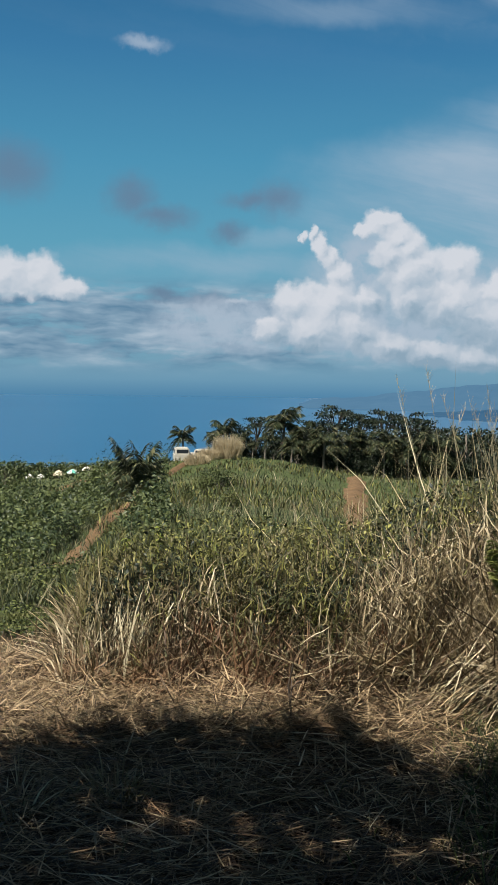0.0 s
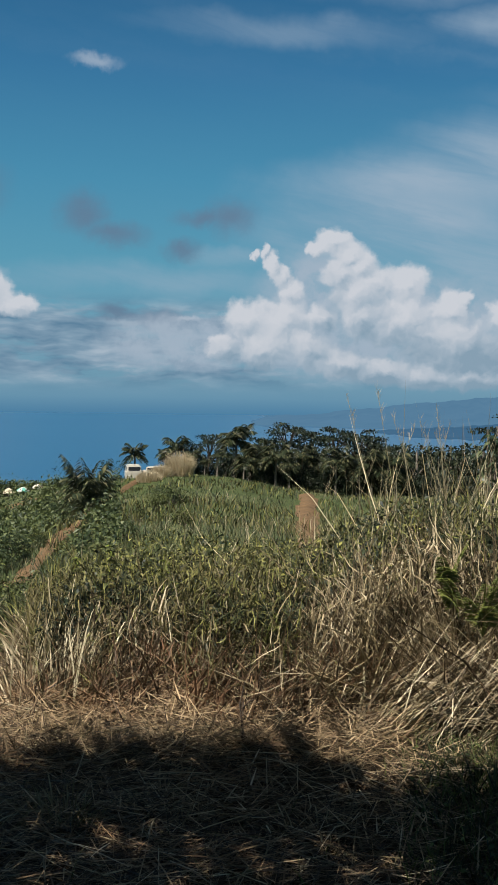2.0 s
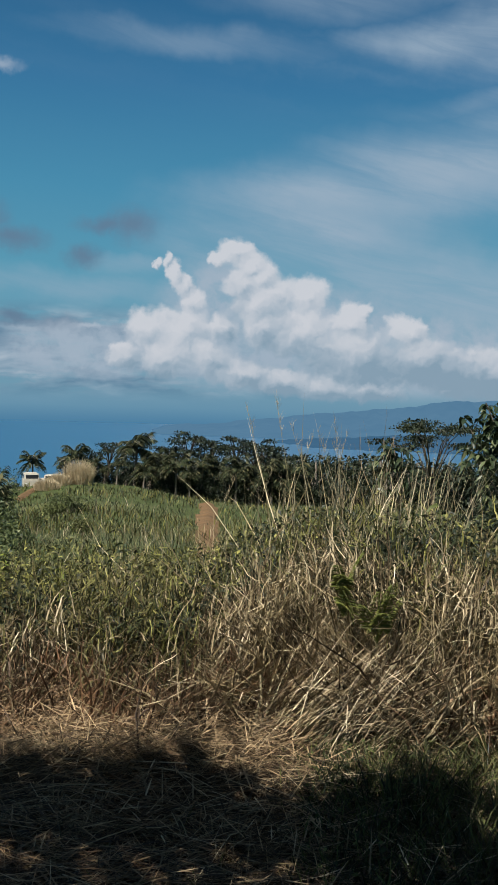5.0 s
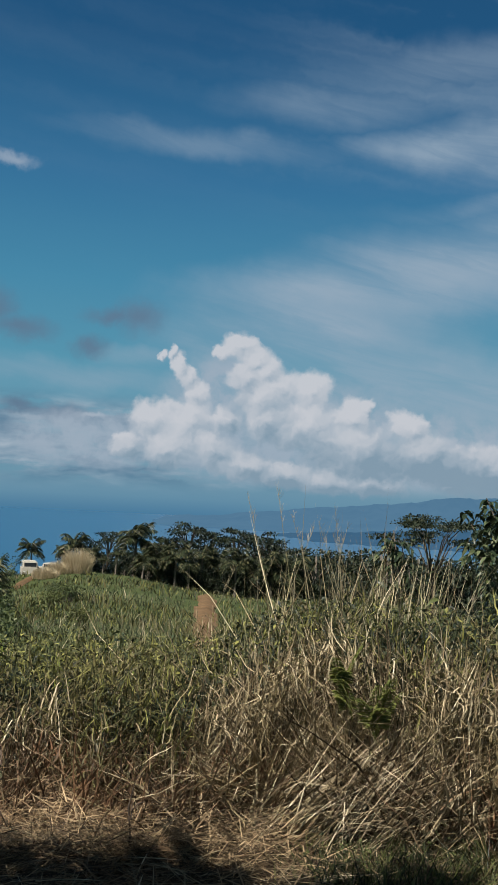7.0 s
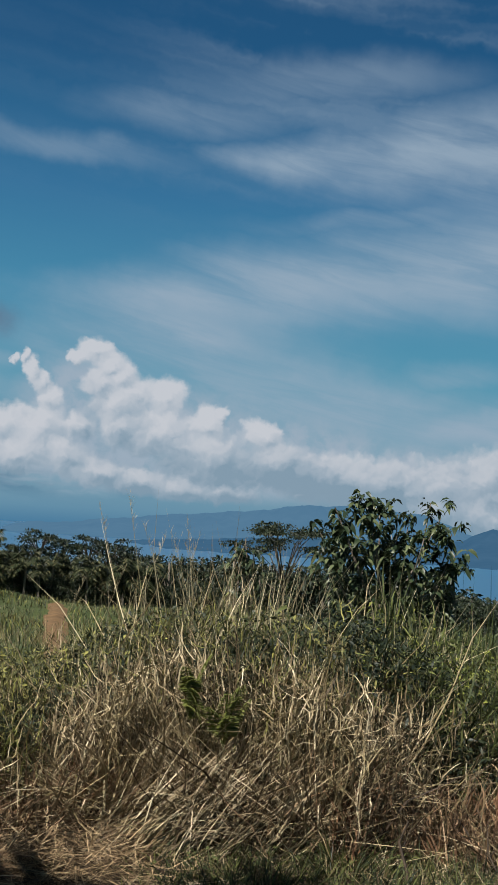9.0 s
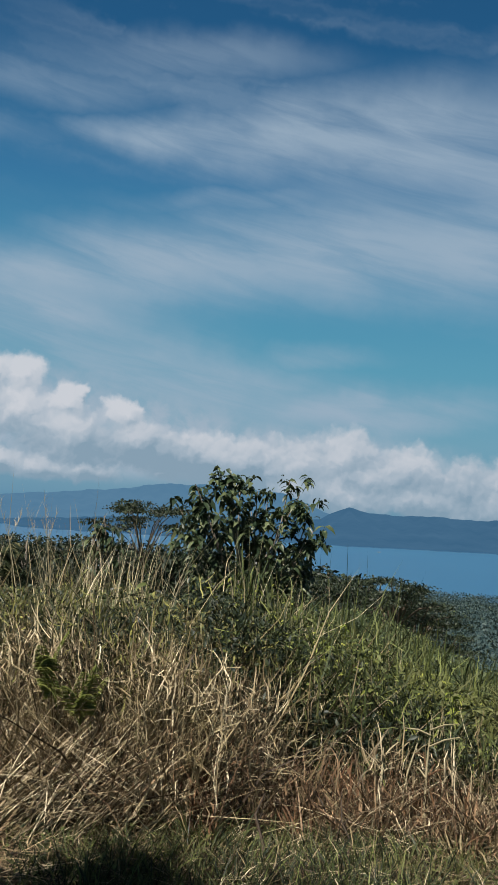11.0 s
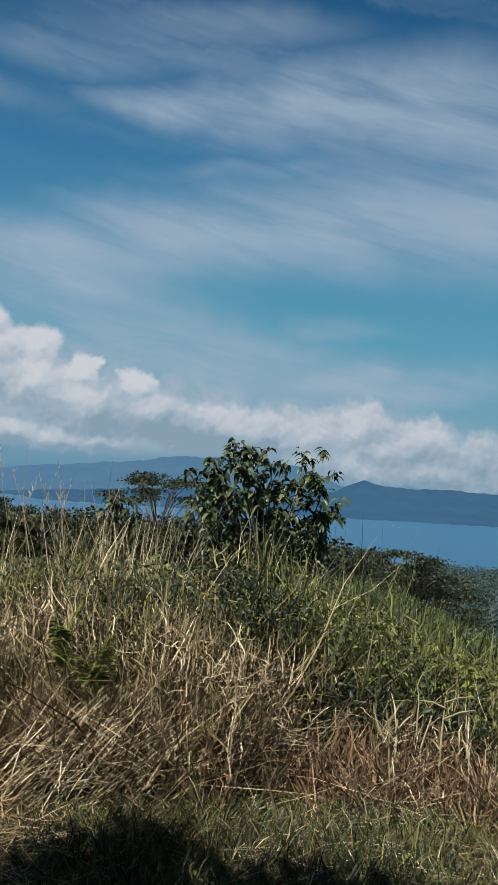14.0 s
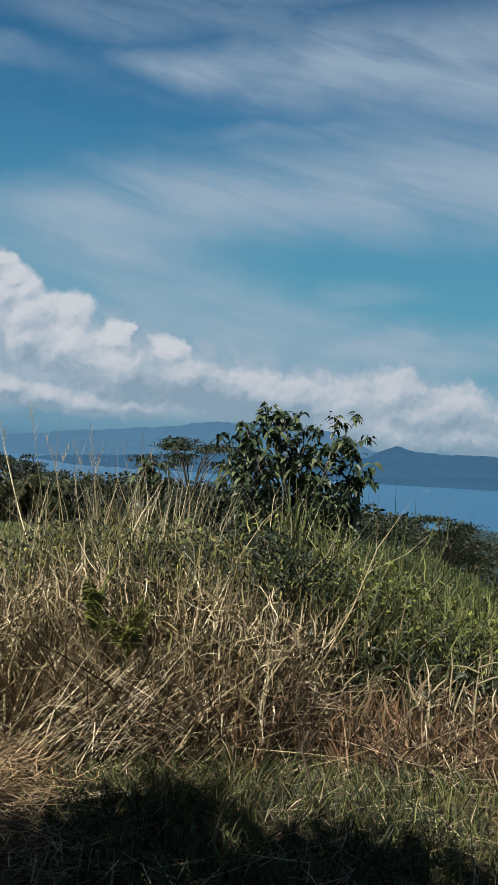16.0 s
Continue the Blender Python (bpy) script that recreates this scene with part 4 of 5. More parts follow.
def bundle(name, base_from, base_to, count, length, heading, lean, label, seed, mat):
    """Stems swept over together."""
    rng = np.random.default_rng(seed)
    u = rng.random(count)
    a, b = np.array(spot(*base_from)), np.array(spot(*base_to))
    base = a + (b - a) * u[:, None] + rng.normal(0, 0.09, (count, 3)) * np.array([1, 1, 0.8])
    base[:, 2] = np.maximum(base[:, 2], 0.01)
    sheaf = Sheaf()
    sheaf.blades(base, heading + rng.normal(0, 0.30, count), length * rng.uniform(0.5, 1.1, count), rng.uniform(0.006, 0.012, count), lean + rng.normal(0, 0.2, count), rng.normal(0.5, 0.3, count), 6, 0.06, rng=rng)
    return tagged(new(name, sheaf.mesh(name, mat)), label, "reeds", kind="stuff")


bundle("reed_bundle", (9.5, 4.72), (17.0, 4.85), 170, 0.9, 0.02, 0.80, "sheaf of pale reeds swept over sideways", 81, PALE)
bundle("reed_bundle", (16.0, 4.75), (20.0, 4.85), 120, 0.75, 0.02, 0.62, "sheaf of dry pale straw bent to the side", 82, PALE)
bundle("reed_bundle", (5.5, 4.95), (9.8, 5.15), 90, 0.60, 0.3, 0.28, "loose sheaf of bleached stalks leaning together", 83, PALE)
bundle("reed_bundle", (9.5, 4.9), (13.0, 5.1), 90, 0.66, 0.15, 0.36, "dry reeds leaning over the shaded edge", 84, PALE)
bundle("reed_bundle", (-8.8, 5.2), (-6.5, 5.3), 120, 0.5, 1.2, 0.3, "upright bleached grass at the end of the stand", 85, REED)


def fern(at, heading, fronds, size, seed, label="yellow-green fern among the dry reeds"):
    rng = np.random.default_rng(seed)
    ob = thing("fern", at, label, "fern")
    for k in range(fronds):
        s = Sheaf()
        a = heading + rng.normal(0, 0.8)
        out = Vector((math.cos(a), math.sin(a), 0))
        lift = rng.uniform(1.0, 1.7)
        pts = [out * size * u * 0.45 + Vector((0, 0, size * (lift * u - 0.55 * u * u))) for u in np.linspace(0, 1, 9)]
        s.tube(pts, [0.004] * 8 + [0.001], 4)
        across = Vector((-math.sin(a), math.cos(a), 0))
        base, way, ln = [], [], []
        for j in range(26):
            u = 0.2 + 0.8 * j / 26
            p = out * size * u * 0.45 + Vector((0, 0, size * (lift * u - 0.55 * u * u)))
            for sgn in (-1, 1):
                base.append(p)
                way.append(across * sgn + out * 0.35 + Vector((0, 0, 0.1)))
                ln.append(size * 0.26 * (1 - u) ** 0.6 + 0.01)
        s.leaves(base, way, ln, np.array(ln) * 0.22, droop=0.15, rng=rng)
        part("frond", s.mesh("frond", FERN), ob)
    return ob


fern(aim(15.9, 4.82, -12.3), -1.4, 6, 0.28, 91)
fern(aim(14.6, 4.88, -11.3), -1.9, 5, 0.24, 92)
fern(aim(3.9, 5.2, -13.0), -1.5, 4, 0.14, 93, "small yellow-green fern low in the straw")
fern(aim(13.9, 4.9, -9.8), -1.2, 4, 0.22, 94)


def sprig(bearing, r, el_deg, tall, seed, mat, label, leaf=0.07):
    """A weed with a thin stem and alternate leaves; el_deg is where its middle shows."""
    rng = np.random.default_rng(seed)
    top = aim(bearing, r, el_deg)
    foot = Vector(spot(bearing + rng.normal(0, 0.4), r))
    ob = thing("weed", foot, label, "weed", "weeds in the stand")
    top = top - foot + Vector((0, 0, tall * 0.5))
    stem = Sheaf()
    stem.tube([Vector((0, 0, 0)), top * 0.5 + Vector(rng.normal(0, 0.02, 3)), top], [0.005, 0.004, 0.002], 4)
    part("stem", stem.mesh("stem", mat), ob)
    s = Sheaf()
    k = 26
    u = np.linspace(0.35, 1.0, k)
    base = np.array([top * v for v in u])
    way = np.stack([np.cos(np.arange(k) * 2.4), np.sin(np.arange(k) * 2.4), rng.uniform(0.0, 0.7, k)], -1)
    s.long_leaves(base, way, leaf * rng.uniform(0.7, 1.3, k), leaf * 0.3, droop=0.5, rng=rng)
    part("foliage", s.mesh("foliage", mat), ob)
    return ob


LIME = blade_material("lime_leaf", [(0.0, (0.13, 0.17, 0.03)), (0.6, (0.22, 0.26, 0.045)), (1.0, (0.34, 0.33, 0.07))], None, 1.0, 0.35)
for k, (b, r, e) in enumerate(((-1.3, 5.7, -10.8), (-1.9, 5.8, -9.6), (7.6, 5.3, -13.6), (12.9, 5.5, -9.2), (14.4, 5.5, -9.0), (12.2, 5.6, -10.2), (-6.8, 7.4, -9.2), (-5.0, 7.2, -8.6), (9.6, 5.8, -8.8), (2.2, 6.0, -9.9))):
    sprig(b, r, e, 0.2, 300 + k, LIME, "lime green weed with slender leaves in dry grass", 0.06)
for k in range(46):
    rng_k = np.random.default_rng(400 + k)
    b = float(rng_k.uniform(-9, 42))
    r = float(rng_k.uniform(5.5, 7.6))
    e = math.degrees(math.atan((float(height_at(np.array(b))) * rng_k.uniform(0.6, 1.05) - EYE) / r))
    sprig(b, r, e, 0.25, 450 + k, (GREEN, OLIVE, BUSHLEAF)[k % 3] if b < 24 else (GREEN, LIME)[k % 2], "leafy green weed growing up through the grass", float(rng_k.uniform(0.05, 0.1)))


def plume(bearing, r, el_deg, lean, seed, label="feathery pinkish grass plume on a tall stem"):
    rng = np.random.default_rng(seed)
    foot = Vector(spot(bearing, r))
    top = aim(bearing, r, el_deg) - foot
    ob = thing("plume_grass", foot, label, "grass", "tall plumes")
    over = Vector((-lean, 0, 0))
    pts = [top * u + over * u * u for u in (0, 0.35, 0.7, 1.0)]
    s = Sheaf()
    s.tube(pts, [0.004, 0.003, 0.002, 0.001], 4)
    part("stem", s.mesh("stem", REED), ob)
    s = Sheaf()
    k = 26
    u = rng.uniform(0.86, 1.0, k)
    base = np.array([top * v + over * v * v for v in u])
    s.blades(base, rng.uniform(0, 6.28, k), 0.06, 0.002, rng.uniform(0.1, 0.5, k), 0.3, 2, rng=rng)
    part("plume", s.mesh("plume", HAYTOP), ob)
    return ob


for k, (b, e, l) in enumerate(((10.5, 0.9, 0.25), (11.5, 1.2, 0.18), (13.4, -0.2, 0.3), (14.2, 0.1, 0.12), (9.4, -0.9, -0.3), (14.8, -0.6, 0.3), (12.2, -0.8, -0.2), (7.4, -2.6, -0.3), (5.2, -3.4, -0.3), (15.8, -1.2, 0.35))):
    plume(b, 6.0 + 0.12 * k, e, l, 500 + k)

# ---- trees and shrubs ----
def clump_leaves(sheaf, centre, radii, count, leaf, rng, droop=0.3, shell=0.55):
    """Leaves through the outer part of a lump."""
    d = rng.normal(0, 1, (count, 3))
    d /= np.linalg.norm(d, axis=1, keepdims=True)
    d = d * rng.uniform(shell, 1.0, count)[:, None]
    base = np.asarray(centre) + d * np.asarray(radii)
    length = leaf * rng.uniform(0.6, 1.3, count)
    sheaf.leaves(base, d + rng.normal(0, 0.5, (count, 3)), length, length * 0.5, droop=droop, rng=rng)


def sapling(name, foot, tips, leaf, per, seed, label, mat, spread):
    """A slim tree of several stems; tips: places of its leaf bunches."""
    rng = np.random.default_rng(seed)
    foot = Vector(foot)
    ob = thing(name, foot, label, "tree")
    wood = Sheaf()
    fork = Vector((0.03, 0.0, 0.5))
    wood.tube([Vector((0, 0, -0.05)), Vector((0.02, 0.0, 0.25)), fork], [0.04, 0.033, 0.028], 7)
    part("trunk", wood.mesh("trunk", DARKTWIG), ob)
    for t in tips:
        t = t - foot
        limb = Sheaf()
        mid = fork.lerp(t, 0.5) + Vector((*rng.normal(0, 0.06, 2), 0.08))
        limb.tube([fork - Vector((0, 0, 0.04)), mid, t], [0.013, 0.009, 0.004], 5)
        limb_ob = part("limb", limb.mesh("limb", BARK), ob)
        s = Sheaf()
        knots = rng.uniform(0.0, 1.0, 12) ** 0.6
        near_knot = np.array([mid.lerp(t, float(v)) for v in knots]) + rng.normal(0, spread, (12, 3))
        base = near_knot[rng.integers(0, 12, per)] + rng.normal(0, 0.022, (per, 3))
        way = np.stack([rng.normal(0, 1, per), rng.normal(0, 1, per), rng.normal(0.1, 0.5, per)], -1)
        length = leaf * rng.uniform(0.6, 1.2, per)
        s.long_leaves(base, way, length, length * rng.uniform(0.34, 0.48, per), droop=0.55, rng=rng)
        part("foliage", s.mesh("foliage", mat), limb_ob)
    return ob


R_TREE = 8.6
TIPS = [(22.7, 2.1), (21.4, 1.2), (20.3, 0.2), (23.9, 0.9), (26.7, 1.7), (25.5, 0.7), (27.9, 0.0), (27.7, -1.7), (20.9, -1.6), (22.2, -0.4), (23.6, -1.3), (25.4, -2.0),
        (24.6, -0.2), (26.3, -0.8), (21.8, 0.3), (23.2, 1.4), (27.3, 0.9), (28.2, -0.9), (24.9, 1.0), (22.9, -2.4), (26.6, -2.8), (28.3, -3.6), (22.5, -3.6), (26.4, -4.2), (24.3, -3.8), (27.6, -5.6), (25.4, -6.0), (21.8, -5.0), (24.4, -7.0), (23.2, -6.4), (26.0, -7.2), (23.6, -5.2)]
tip_rng = np.random.default_rng(600)
sapling("leafy_tree", spot(24.6, R_TREE), [aim(b, R_TREE + float(tip_rng.uniform(-0.45, 0.45)), e) for b, e in TIPS], 0.105, 125, 601,
        "slim young tree with long drooping dark green leaves", TREELEAF, 0.08)
sapling("leafy_tree", spot(16.9, 8.8), [aim(b, 8.8, e) for b, e in ((16.4, -0.8), (16.9, -1.6), (17.3, -2.8), (15.9, -1.0), (16.5, -1.9), (16.1, -1.5))], 0.11, 42, 602, "small sapling with few drooping leaves in the grass", TREELEAF, 0.05)
sapling("leafy_tree", spot(27.0, 7.4), [aim(b, 7.4, e) for b, e in ((26.2, -6.6), (27.2, -6.0), (28.0, -7.0), (26.8, -8.0), (25.6, -7.6))], 0.11, 44, 603, "low leafy sapling at the young tree's foot", BUSHLEAF, 0.08)


def shrub_parts(ob, tall, wide, clumps, leaf, per, seed, mat):
    rng = np.random.default_rng(seed)
    wood = Sheaf()
    crown = Sheaf()
    for k in range(clumps):
        a, u = rng.uniform(0, 6.283), rng.uniform(0, 1) ** 0.5
        c = Vector((math.cos(a) * u * wide * 0.36, math.sin(a) * u * wide * 0.36, tall * (0.3 + 0.5 * rng.uniform(0.2, 1.0) * (1.15 - 0.5 * u))))
        wood.tube([Vector((0, 0, -0.1)), c * 0.5 + Vector(rng.normal(0, 0.05 * tall, 3)), c], [0.02 * tall, 0.012 * tall, 0.004 * tall], 4)
        s = wide * rng.uniform(0.16, 0.27)
        clump_leaves(crown, c, (s, s, s * 0.8), per, leaf, rng)
    part("woody_stem", wood.mesh("woody_stem", BARK), ob)
    part("crown", crown.mesh("crown", mat), ob)


def shrub_kind(tall, wide, clumps, leaf, per, seed, mat, name, label, category="shrub", group="shrubs on the slope"):
    ob = thing(name, (0, 0, 0), label, category, group)
    shrub_parts(ob, tall, wide, clumps, leaf, per, seed, mat)
    return ob


def set_out(kinds, places, seed):
    """Copies of the kinds at (bearing, distance, scale); the first of each kind takes a place itself."""
    rng = np.random.default_rng(seed)
    used = set()
    for n, (b, r, s) in enumerate(places):
        ob = kinds[n % len(kinds)]
        m = pose(*spot(b, r, -0.05 * s), 0, 0, float(rng.uniform(0, 360))) @ Matrix.Diagonal((s * rng.uniform(0.85, 1.15), s * rng.uniform(0.85, 1.15), s * rng.uniform(0.85, 1.15), 1))
        if ob in used:
            copy_thing(ob, m)
        else:
            ob.matrix_basis = m
            used.add(ob)


near_shrubs = [shrub_kind(0.9, 1.2, 16, 0.10, 70, 700 + k, mat, "shrub", label) for k, (mat, label) in enumerate(((BUSHLEAF, "rounded green leafy shrub on the slope"), (GREEN, "bright green leafy shrub on the slope"), (BUSHLEAF, "dense mid-green shrub on the slope")))]
shrub_rng = np.random.default_rng(710)
PLACES = [(float(b), float(r), float(s)) for b, r, s in zip(shrub_rng.uniform(-18, -7.0, 84), np.exp(shrub_rng.uniform(math.log(18), math.log(75), 84)), shrub_rng.uniform(0.6, 1.35, 84))]
PLACES = [(b, r, s * (0.024 if r < 40 else 0.02) * r) for b, r, s in PLACES if abs(b - np.interp(r, LANE_R, LANE_AZ)) > 0.9]
PLACES += [(-5.0, 10.5, 0.45), (-3.4, 12.0, 0.4), (-6.4, 14.0, 0.5), (-1.0, 32.0, 0.9), (-4.0, 28.0, 0.8), (-2.4, 45, 1.2), (12.6, 20, 0.7), (15.0, 16, 0.9), (-7.0, 9.5, 0.4), (-5.9, 26, 0.7), (-2.4, 62, 1.3), (-1.6, 50, 1.2), (-3.4, 38, 0.9)]
set_out(near_shrubs, PLACES, 711)

right_shrubs = [shrub_kind(0.8, 1.1, 14, 0.09, 60, 730 + k, mat, "shrub", label, "shrub", "shrubs by the young tree") for k, (mat, label) in enumerate(((GREEN, "fresh green bush in the tall weeds"), (BUSHLEAF, "dark green bush behind the weeds")))]
set_out(right_shrubs, [(29.5, 10.0, 0.6), (31.5, 13.5, 0.8), (33.5, 10.5, 0.6), (36.5, 12.0, 0.6), (20.0, 11.0, 1.1), (22.5, 12.5, 1.3), (26.0, 11.0, 1.1), (18.0, 14.0, 1.2), (30.5, 18.0, 1.0), (34.2, 17.0, 0.8), (37.6, 16.0, 0.7), (24.0, 16.0, 1.7), (39.0, 11.0, 0.7), (29.8, 22.0, 1.2), (32.6, 22.0, 1.1), (35.6, 21.0, 0.9), (37.5, 21.0, 0.8), (31.4, 25.0, 1.1), (33.9, 25.0, 1.1), (36.6, 24.0, 0.9), (27.6, 14.0, 1.0), (28.8, 13.0, 0.8), (30.2, 12.0, 0.7), (32.4, 15.5, 0.9), (35.2, 14.5, 0.8), (36.9, 18.5, 0.8), (33.0, 19.5, 1.0), (31.0, 21.0, 1.1), (29.0, 18.0, 1.1), (38.6, 19.0, 0.8), (34.8, 22.5, 0.9), (30.2, 25.5, 1.2), (32.8, 27.0, 1.2), (28.4, 24.0, 1.5), (29.2, 9.0, 0.6), (30.6, 10.5, 0.75), (32.6, 9.6, 0.65), (34.6, 11.5, 0.8), (35.8, 9.8, 0.6), (37.2, 13.5, 0.85), (33.2, 13.0, 0.9), (31.8, 11.5, 0.8), (38.2, 10.0, 0.6), (36.0, 16.0, 0.9), (34.0, 15.5, 0.9)], 731)


# ---- flat-topped and broad trees ----
def flat_tree(tall, wide, tiers, seed, mat, leaf, per, label, group, stout=1.0):
    """A tree with a leaning trunk, spreading limbs and thin flat layers of fine leaf."""
    rng = np.random.default_rng(seed)
    ob = thing("umbrella_tree", (0, 0, 0), label, "tree", group)
    wood, crown = Sheaf(), Sheaf()
    bow = rng.normal(0, 0.06, 2) * tall
    top = Vector((*bow, tall * 0.62))
    wood.tube([Vector((0, 0, -0.3)), Vector((bow[0] * 0.2, bow[1] * 0.6, tall * 0.3)), top], [tall * 0.026 * stout, tall * 0.02 * stout, tall * 0.014 * stout], 6)
    for k in range(tiers):
        a = 6.283 * k / tiers + rng.normal(0, 0.4)
        u = rng.uniform(0.25, 1.0)
        c = Vector((top.x + math.cos(a) * wide * 0.42 * u, top.y + math.sin(a) * wide * 0.42 * u, tall * (0.97 - 0.22 * rng.uniform(0.0, 1.0) * (0.4 + u))))
        wood.tube([top * rng.uniform(0.75, 1.0), top.lerp(c, 0.55) + Vector((0, 0, 0.04 * tall)), c], [tall * 0.012 * stout, tall * 0.008 * stout, tall * 0.003 * stout], 5)
        s = wide * rng.uniform(0.13, 0.22)
        clump_leaves(crown, c, (s, s, s * 0.10), per, leaf, rng, 0.1, 0.2)
    part("trunk", wood.mesh("trunk", DARKTWIG), ob)
    part("crown", crown.mesh("crown", mat), ob)
    return ob


def broad_tree(tall, wide, clumps, seed, mat, leaf, per, label, group):
    rng = np.random.default_rng(seed)
    ob = thing("broadleaf_tree", (0, 0, 0), label, "tree", group)
    wood, crown = Sheaf(), Sheaf()
    wood.tube([Vector((0, 0, -0.5)), Vector((0.02 * tall, 0, tall * 0.3)), Vector((0, 0.02 * tall, tall * 0.7))], [tall * 0.035, tall * 0.025, tall * 0.012], 6)
    for k in range(clumps):
        a, u, v = rng.uniform(0, 6.283), rng.uniform(0, 1) ** 0.6, rng.uniform(0.05, 1.0)
        c = Vector((math.cos(a) * u * wide * 0.38, math.sin(a) * u * wide * 0.38, tall * (0.08 + 0.83 * v * (1.05 - 0.35 * u))))
        wood.tube([Vector((0, 0, c.z * 0.55)), Vector((c.x * 0.5, c.y * 0.5, c.z * 0.8)), c], [tall * 0.012, tall * 0.008, tall * 0.003], 4)
        s = wide * rng.uniform(0.13, 0.22)
        clump_leaves(crown, c, (s, s, s * 0.7), per, leaf, rng)
    part("trunk", wood.mesh("trunk", BARK), ob)
    part("crown", crown.mesh("crown", mat), ob)
    return ob


def palm(tall, spread, fronds, seed, label, group, stout=0.14, leaflet=0.5, lifts=(-0.15, 1.25)):
    rng = np.random.default_rng(seed)
    ob = thing("coconut_palm", (0, 0, 0), label, "palm", group)
    bow = Vector((*rng.normal(0, 0.05, 2), 0)) * tall
    trunk = Sheaf()
    trunk.tube([Vector((0, 0, -0.5)), bow * 0.3 + Vector((0, 0, tall * 0.4)), bow + Vector((0, 0, tall))], [stout, stout * 0.75, stout * 0.65], 7)
    part("trunk", trunk.mesh("trunk", BARK), ob)
    head = bow + Vector((0, 0, tall))
    for k in range(fronds):
        a = k * 2.4 + rng.normal(0, 0.2)
        lift = rng.uniform(*lifts)
        out, across = Vector((math.cos(a), math.sin(a), 0)), Vector((-math.sin(a), math.cos(a), 0))
        ln = spread * rng.uniform(0.8, 1.1)

        def rib(u):
            return head + out * ln * (u * (1 - 0.22 * lift)) * 0.85 + Vector((0, 0, ln * (lift * u - (0.45 + 0.35 * (1 - lift * 0.5)) * u * u)))

        s = Sheaf()
        s.tube([rib(u) for u in np.linspace(0, 1, 7)], [stout * 0.28, stout * 0.24, stout * 0.2, stout * 0.16, stout * 0.12, stout * 0.08, stout * 0.04], 4)
        base, way, size = [], [], []
        for j in range(22):
            u = 0.12 + 0.88 * j / 22
            for sgn in (-1, 1):
                base.append(rib(u))
                way.append(across * sgn * 0.9 + out * 0.55 + Vector((0, 0, -0.25 + 0.3 * rng.random())))
                size.append(leaflet * math.sin(math.pi * (0.12 + 0.8 * u)) * rng.uniform(0.8, 1.1))
        s.leaves(base, way, size, np.array(size) * 0.2, droop=0.45, rng=rng)
        part("frond", s.mesh("frond", PALMLEAF), ob)
    return ob


far_palms = [palm(2.2 + 0.7 * k, 2.4, 18, 800 + k, "dark green coconut palm in the hilltop grove", "hilltop grove", 0.15, 0.75) for k in range(4)]
far_flats = [flat_tree(6.6 + 0.7 * k, 6.6, 11, 820 + k, DARKLEAF, 0.30, 90, "dark flat-topped umbrella tree in the hilltop grove", "hilltop grove") for k in range(3)]
far_broads = [broad_tree(5.2 + 0.7 * k, 5.0, 20, 840 + k, DARKLEAF, 0.42, 55, "dense dark broadleaf tree in the hilltop grove", "hilltop grove") for k in range(3)]


def set_trees(kinds, spots, seed):
    """spots: bearing, distance, angle at which the top shows; trees are scaled to reach it."""
    rng = np.random.default_rng(seed)
    used = set()
    for n, (b, r, e) in enumerate(spots):
        ob = kinds[n % len(kinds)]
        tops = max((o.matrix_world @ v.co).z for o in ob.children_recursive if o.type == "MESH" for v in o.data.vertices) if "tops" not in ob else ob["tops"]
        ob["tops"] = tops
        foot = spot(b, r)
        s = max(0.25, (EYE + r * math.tan(radians(e)) - foot[2]) / tops)
        m = pose(*foot, 0, 0, float(rng.uniform(0, 360))) @ Matrix.Scale(s, 4)
        if ob in used:
            copy_thing(ob, m)
        else:
            used.add(ob)
            ob["first"] = [x for row in m for x in row]
    for ob in used:
        ob.matrix_basis = Matrix([ob["first"][4 * k:4 * k + 4] for k in range(4)])
    for ob in list(scene.objects):
        for key in ("tops", "first"):
            if key in ob:
                del ob[key]


bpy.context.view_layer.update()
set_trees(far_palms, [(-1.4, 103, -1.6), (1.9, 105, -0.9), (0.9, 101, -2.3), (-2.0, 104, -2.4), (3.0, 103, -2.0), (4.2, 102, -2.0), (5.6, 103, -1.9), (6.6, 104, -2.1), (2.4, 101, -2.6), (-0.4, 102, -2.2),
                      (3.7, 107, -1.7), (7.6, 102, -2.1), (8.6, 103, -2.4), (9.6, 102, -2.2), (0.2, 101, -2.8), (5.0, 101, -2.6), (10.6, 103, -2.2), (-3.7, 103, -2.05)], 801)
set_trees(far_flats, [(0.4, 112, -1.5), (4.9, 113, -0.75), (7.4, 113, -0.95), (6.0, 115, -1.2), (8.6, 112, -1.1), (9.5, 113, -1.4), (3.6, 114, -1.6), (10.4, 114, -1.6), (-0.8, 112, -1.9)], 802)
wood_rng = np.random.default_rng(803)
set_trees(far_broads, [(float(b), float(108 + 14 * wood_rng.random()), float(np.interp(b, [-2, 2, 8, 11, 14, 20, 28, 31, 34], [-2.6, -2.2, -1.9, -1.75, -1.7, -1.9, -2.6, -3.4, -4.2]) - 0.5 * wood_rng.random())) for b in np.arange(-1.6, 31, 0.62)] + [(float(b), 103.0, -3.3 - 0.4 * float(wood_rng.random())) for b in np.arange(-0.6, 15, 0.5)], 804)
left_wood = [broad_tree(3.0, 4.4, 16, 860 + k, BUSHLEAF, 0.4, 45, "low dark green tree on the far slope", "far left trees") for k in range(2)]
bpy.context.view_layer.update()
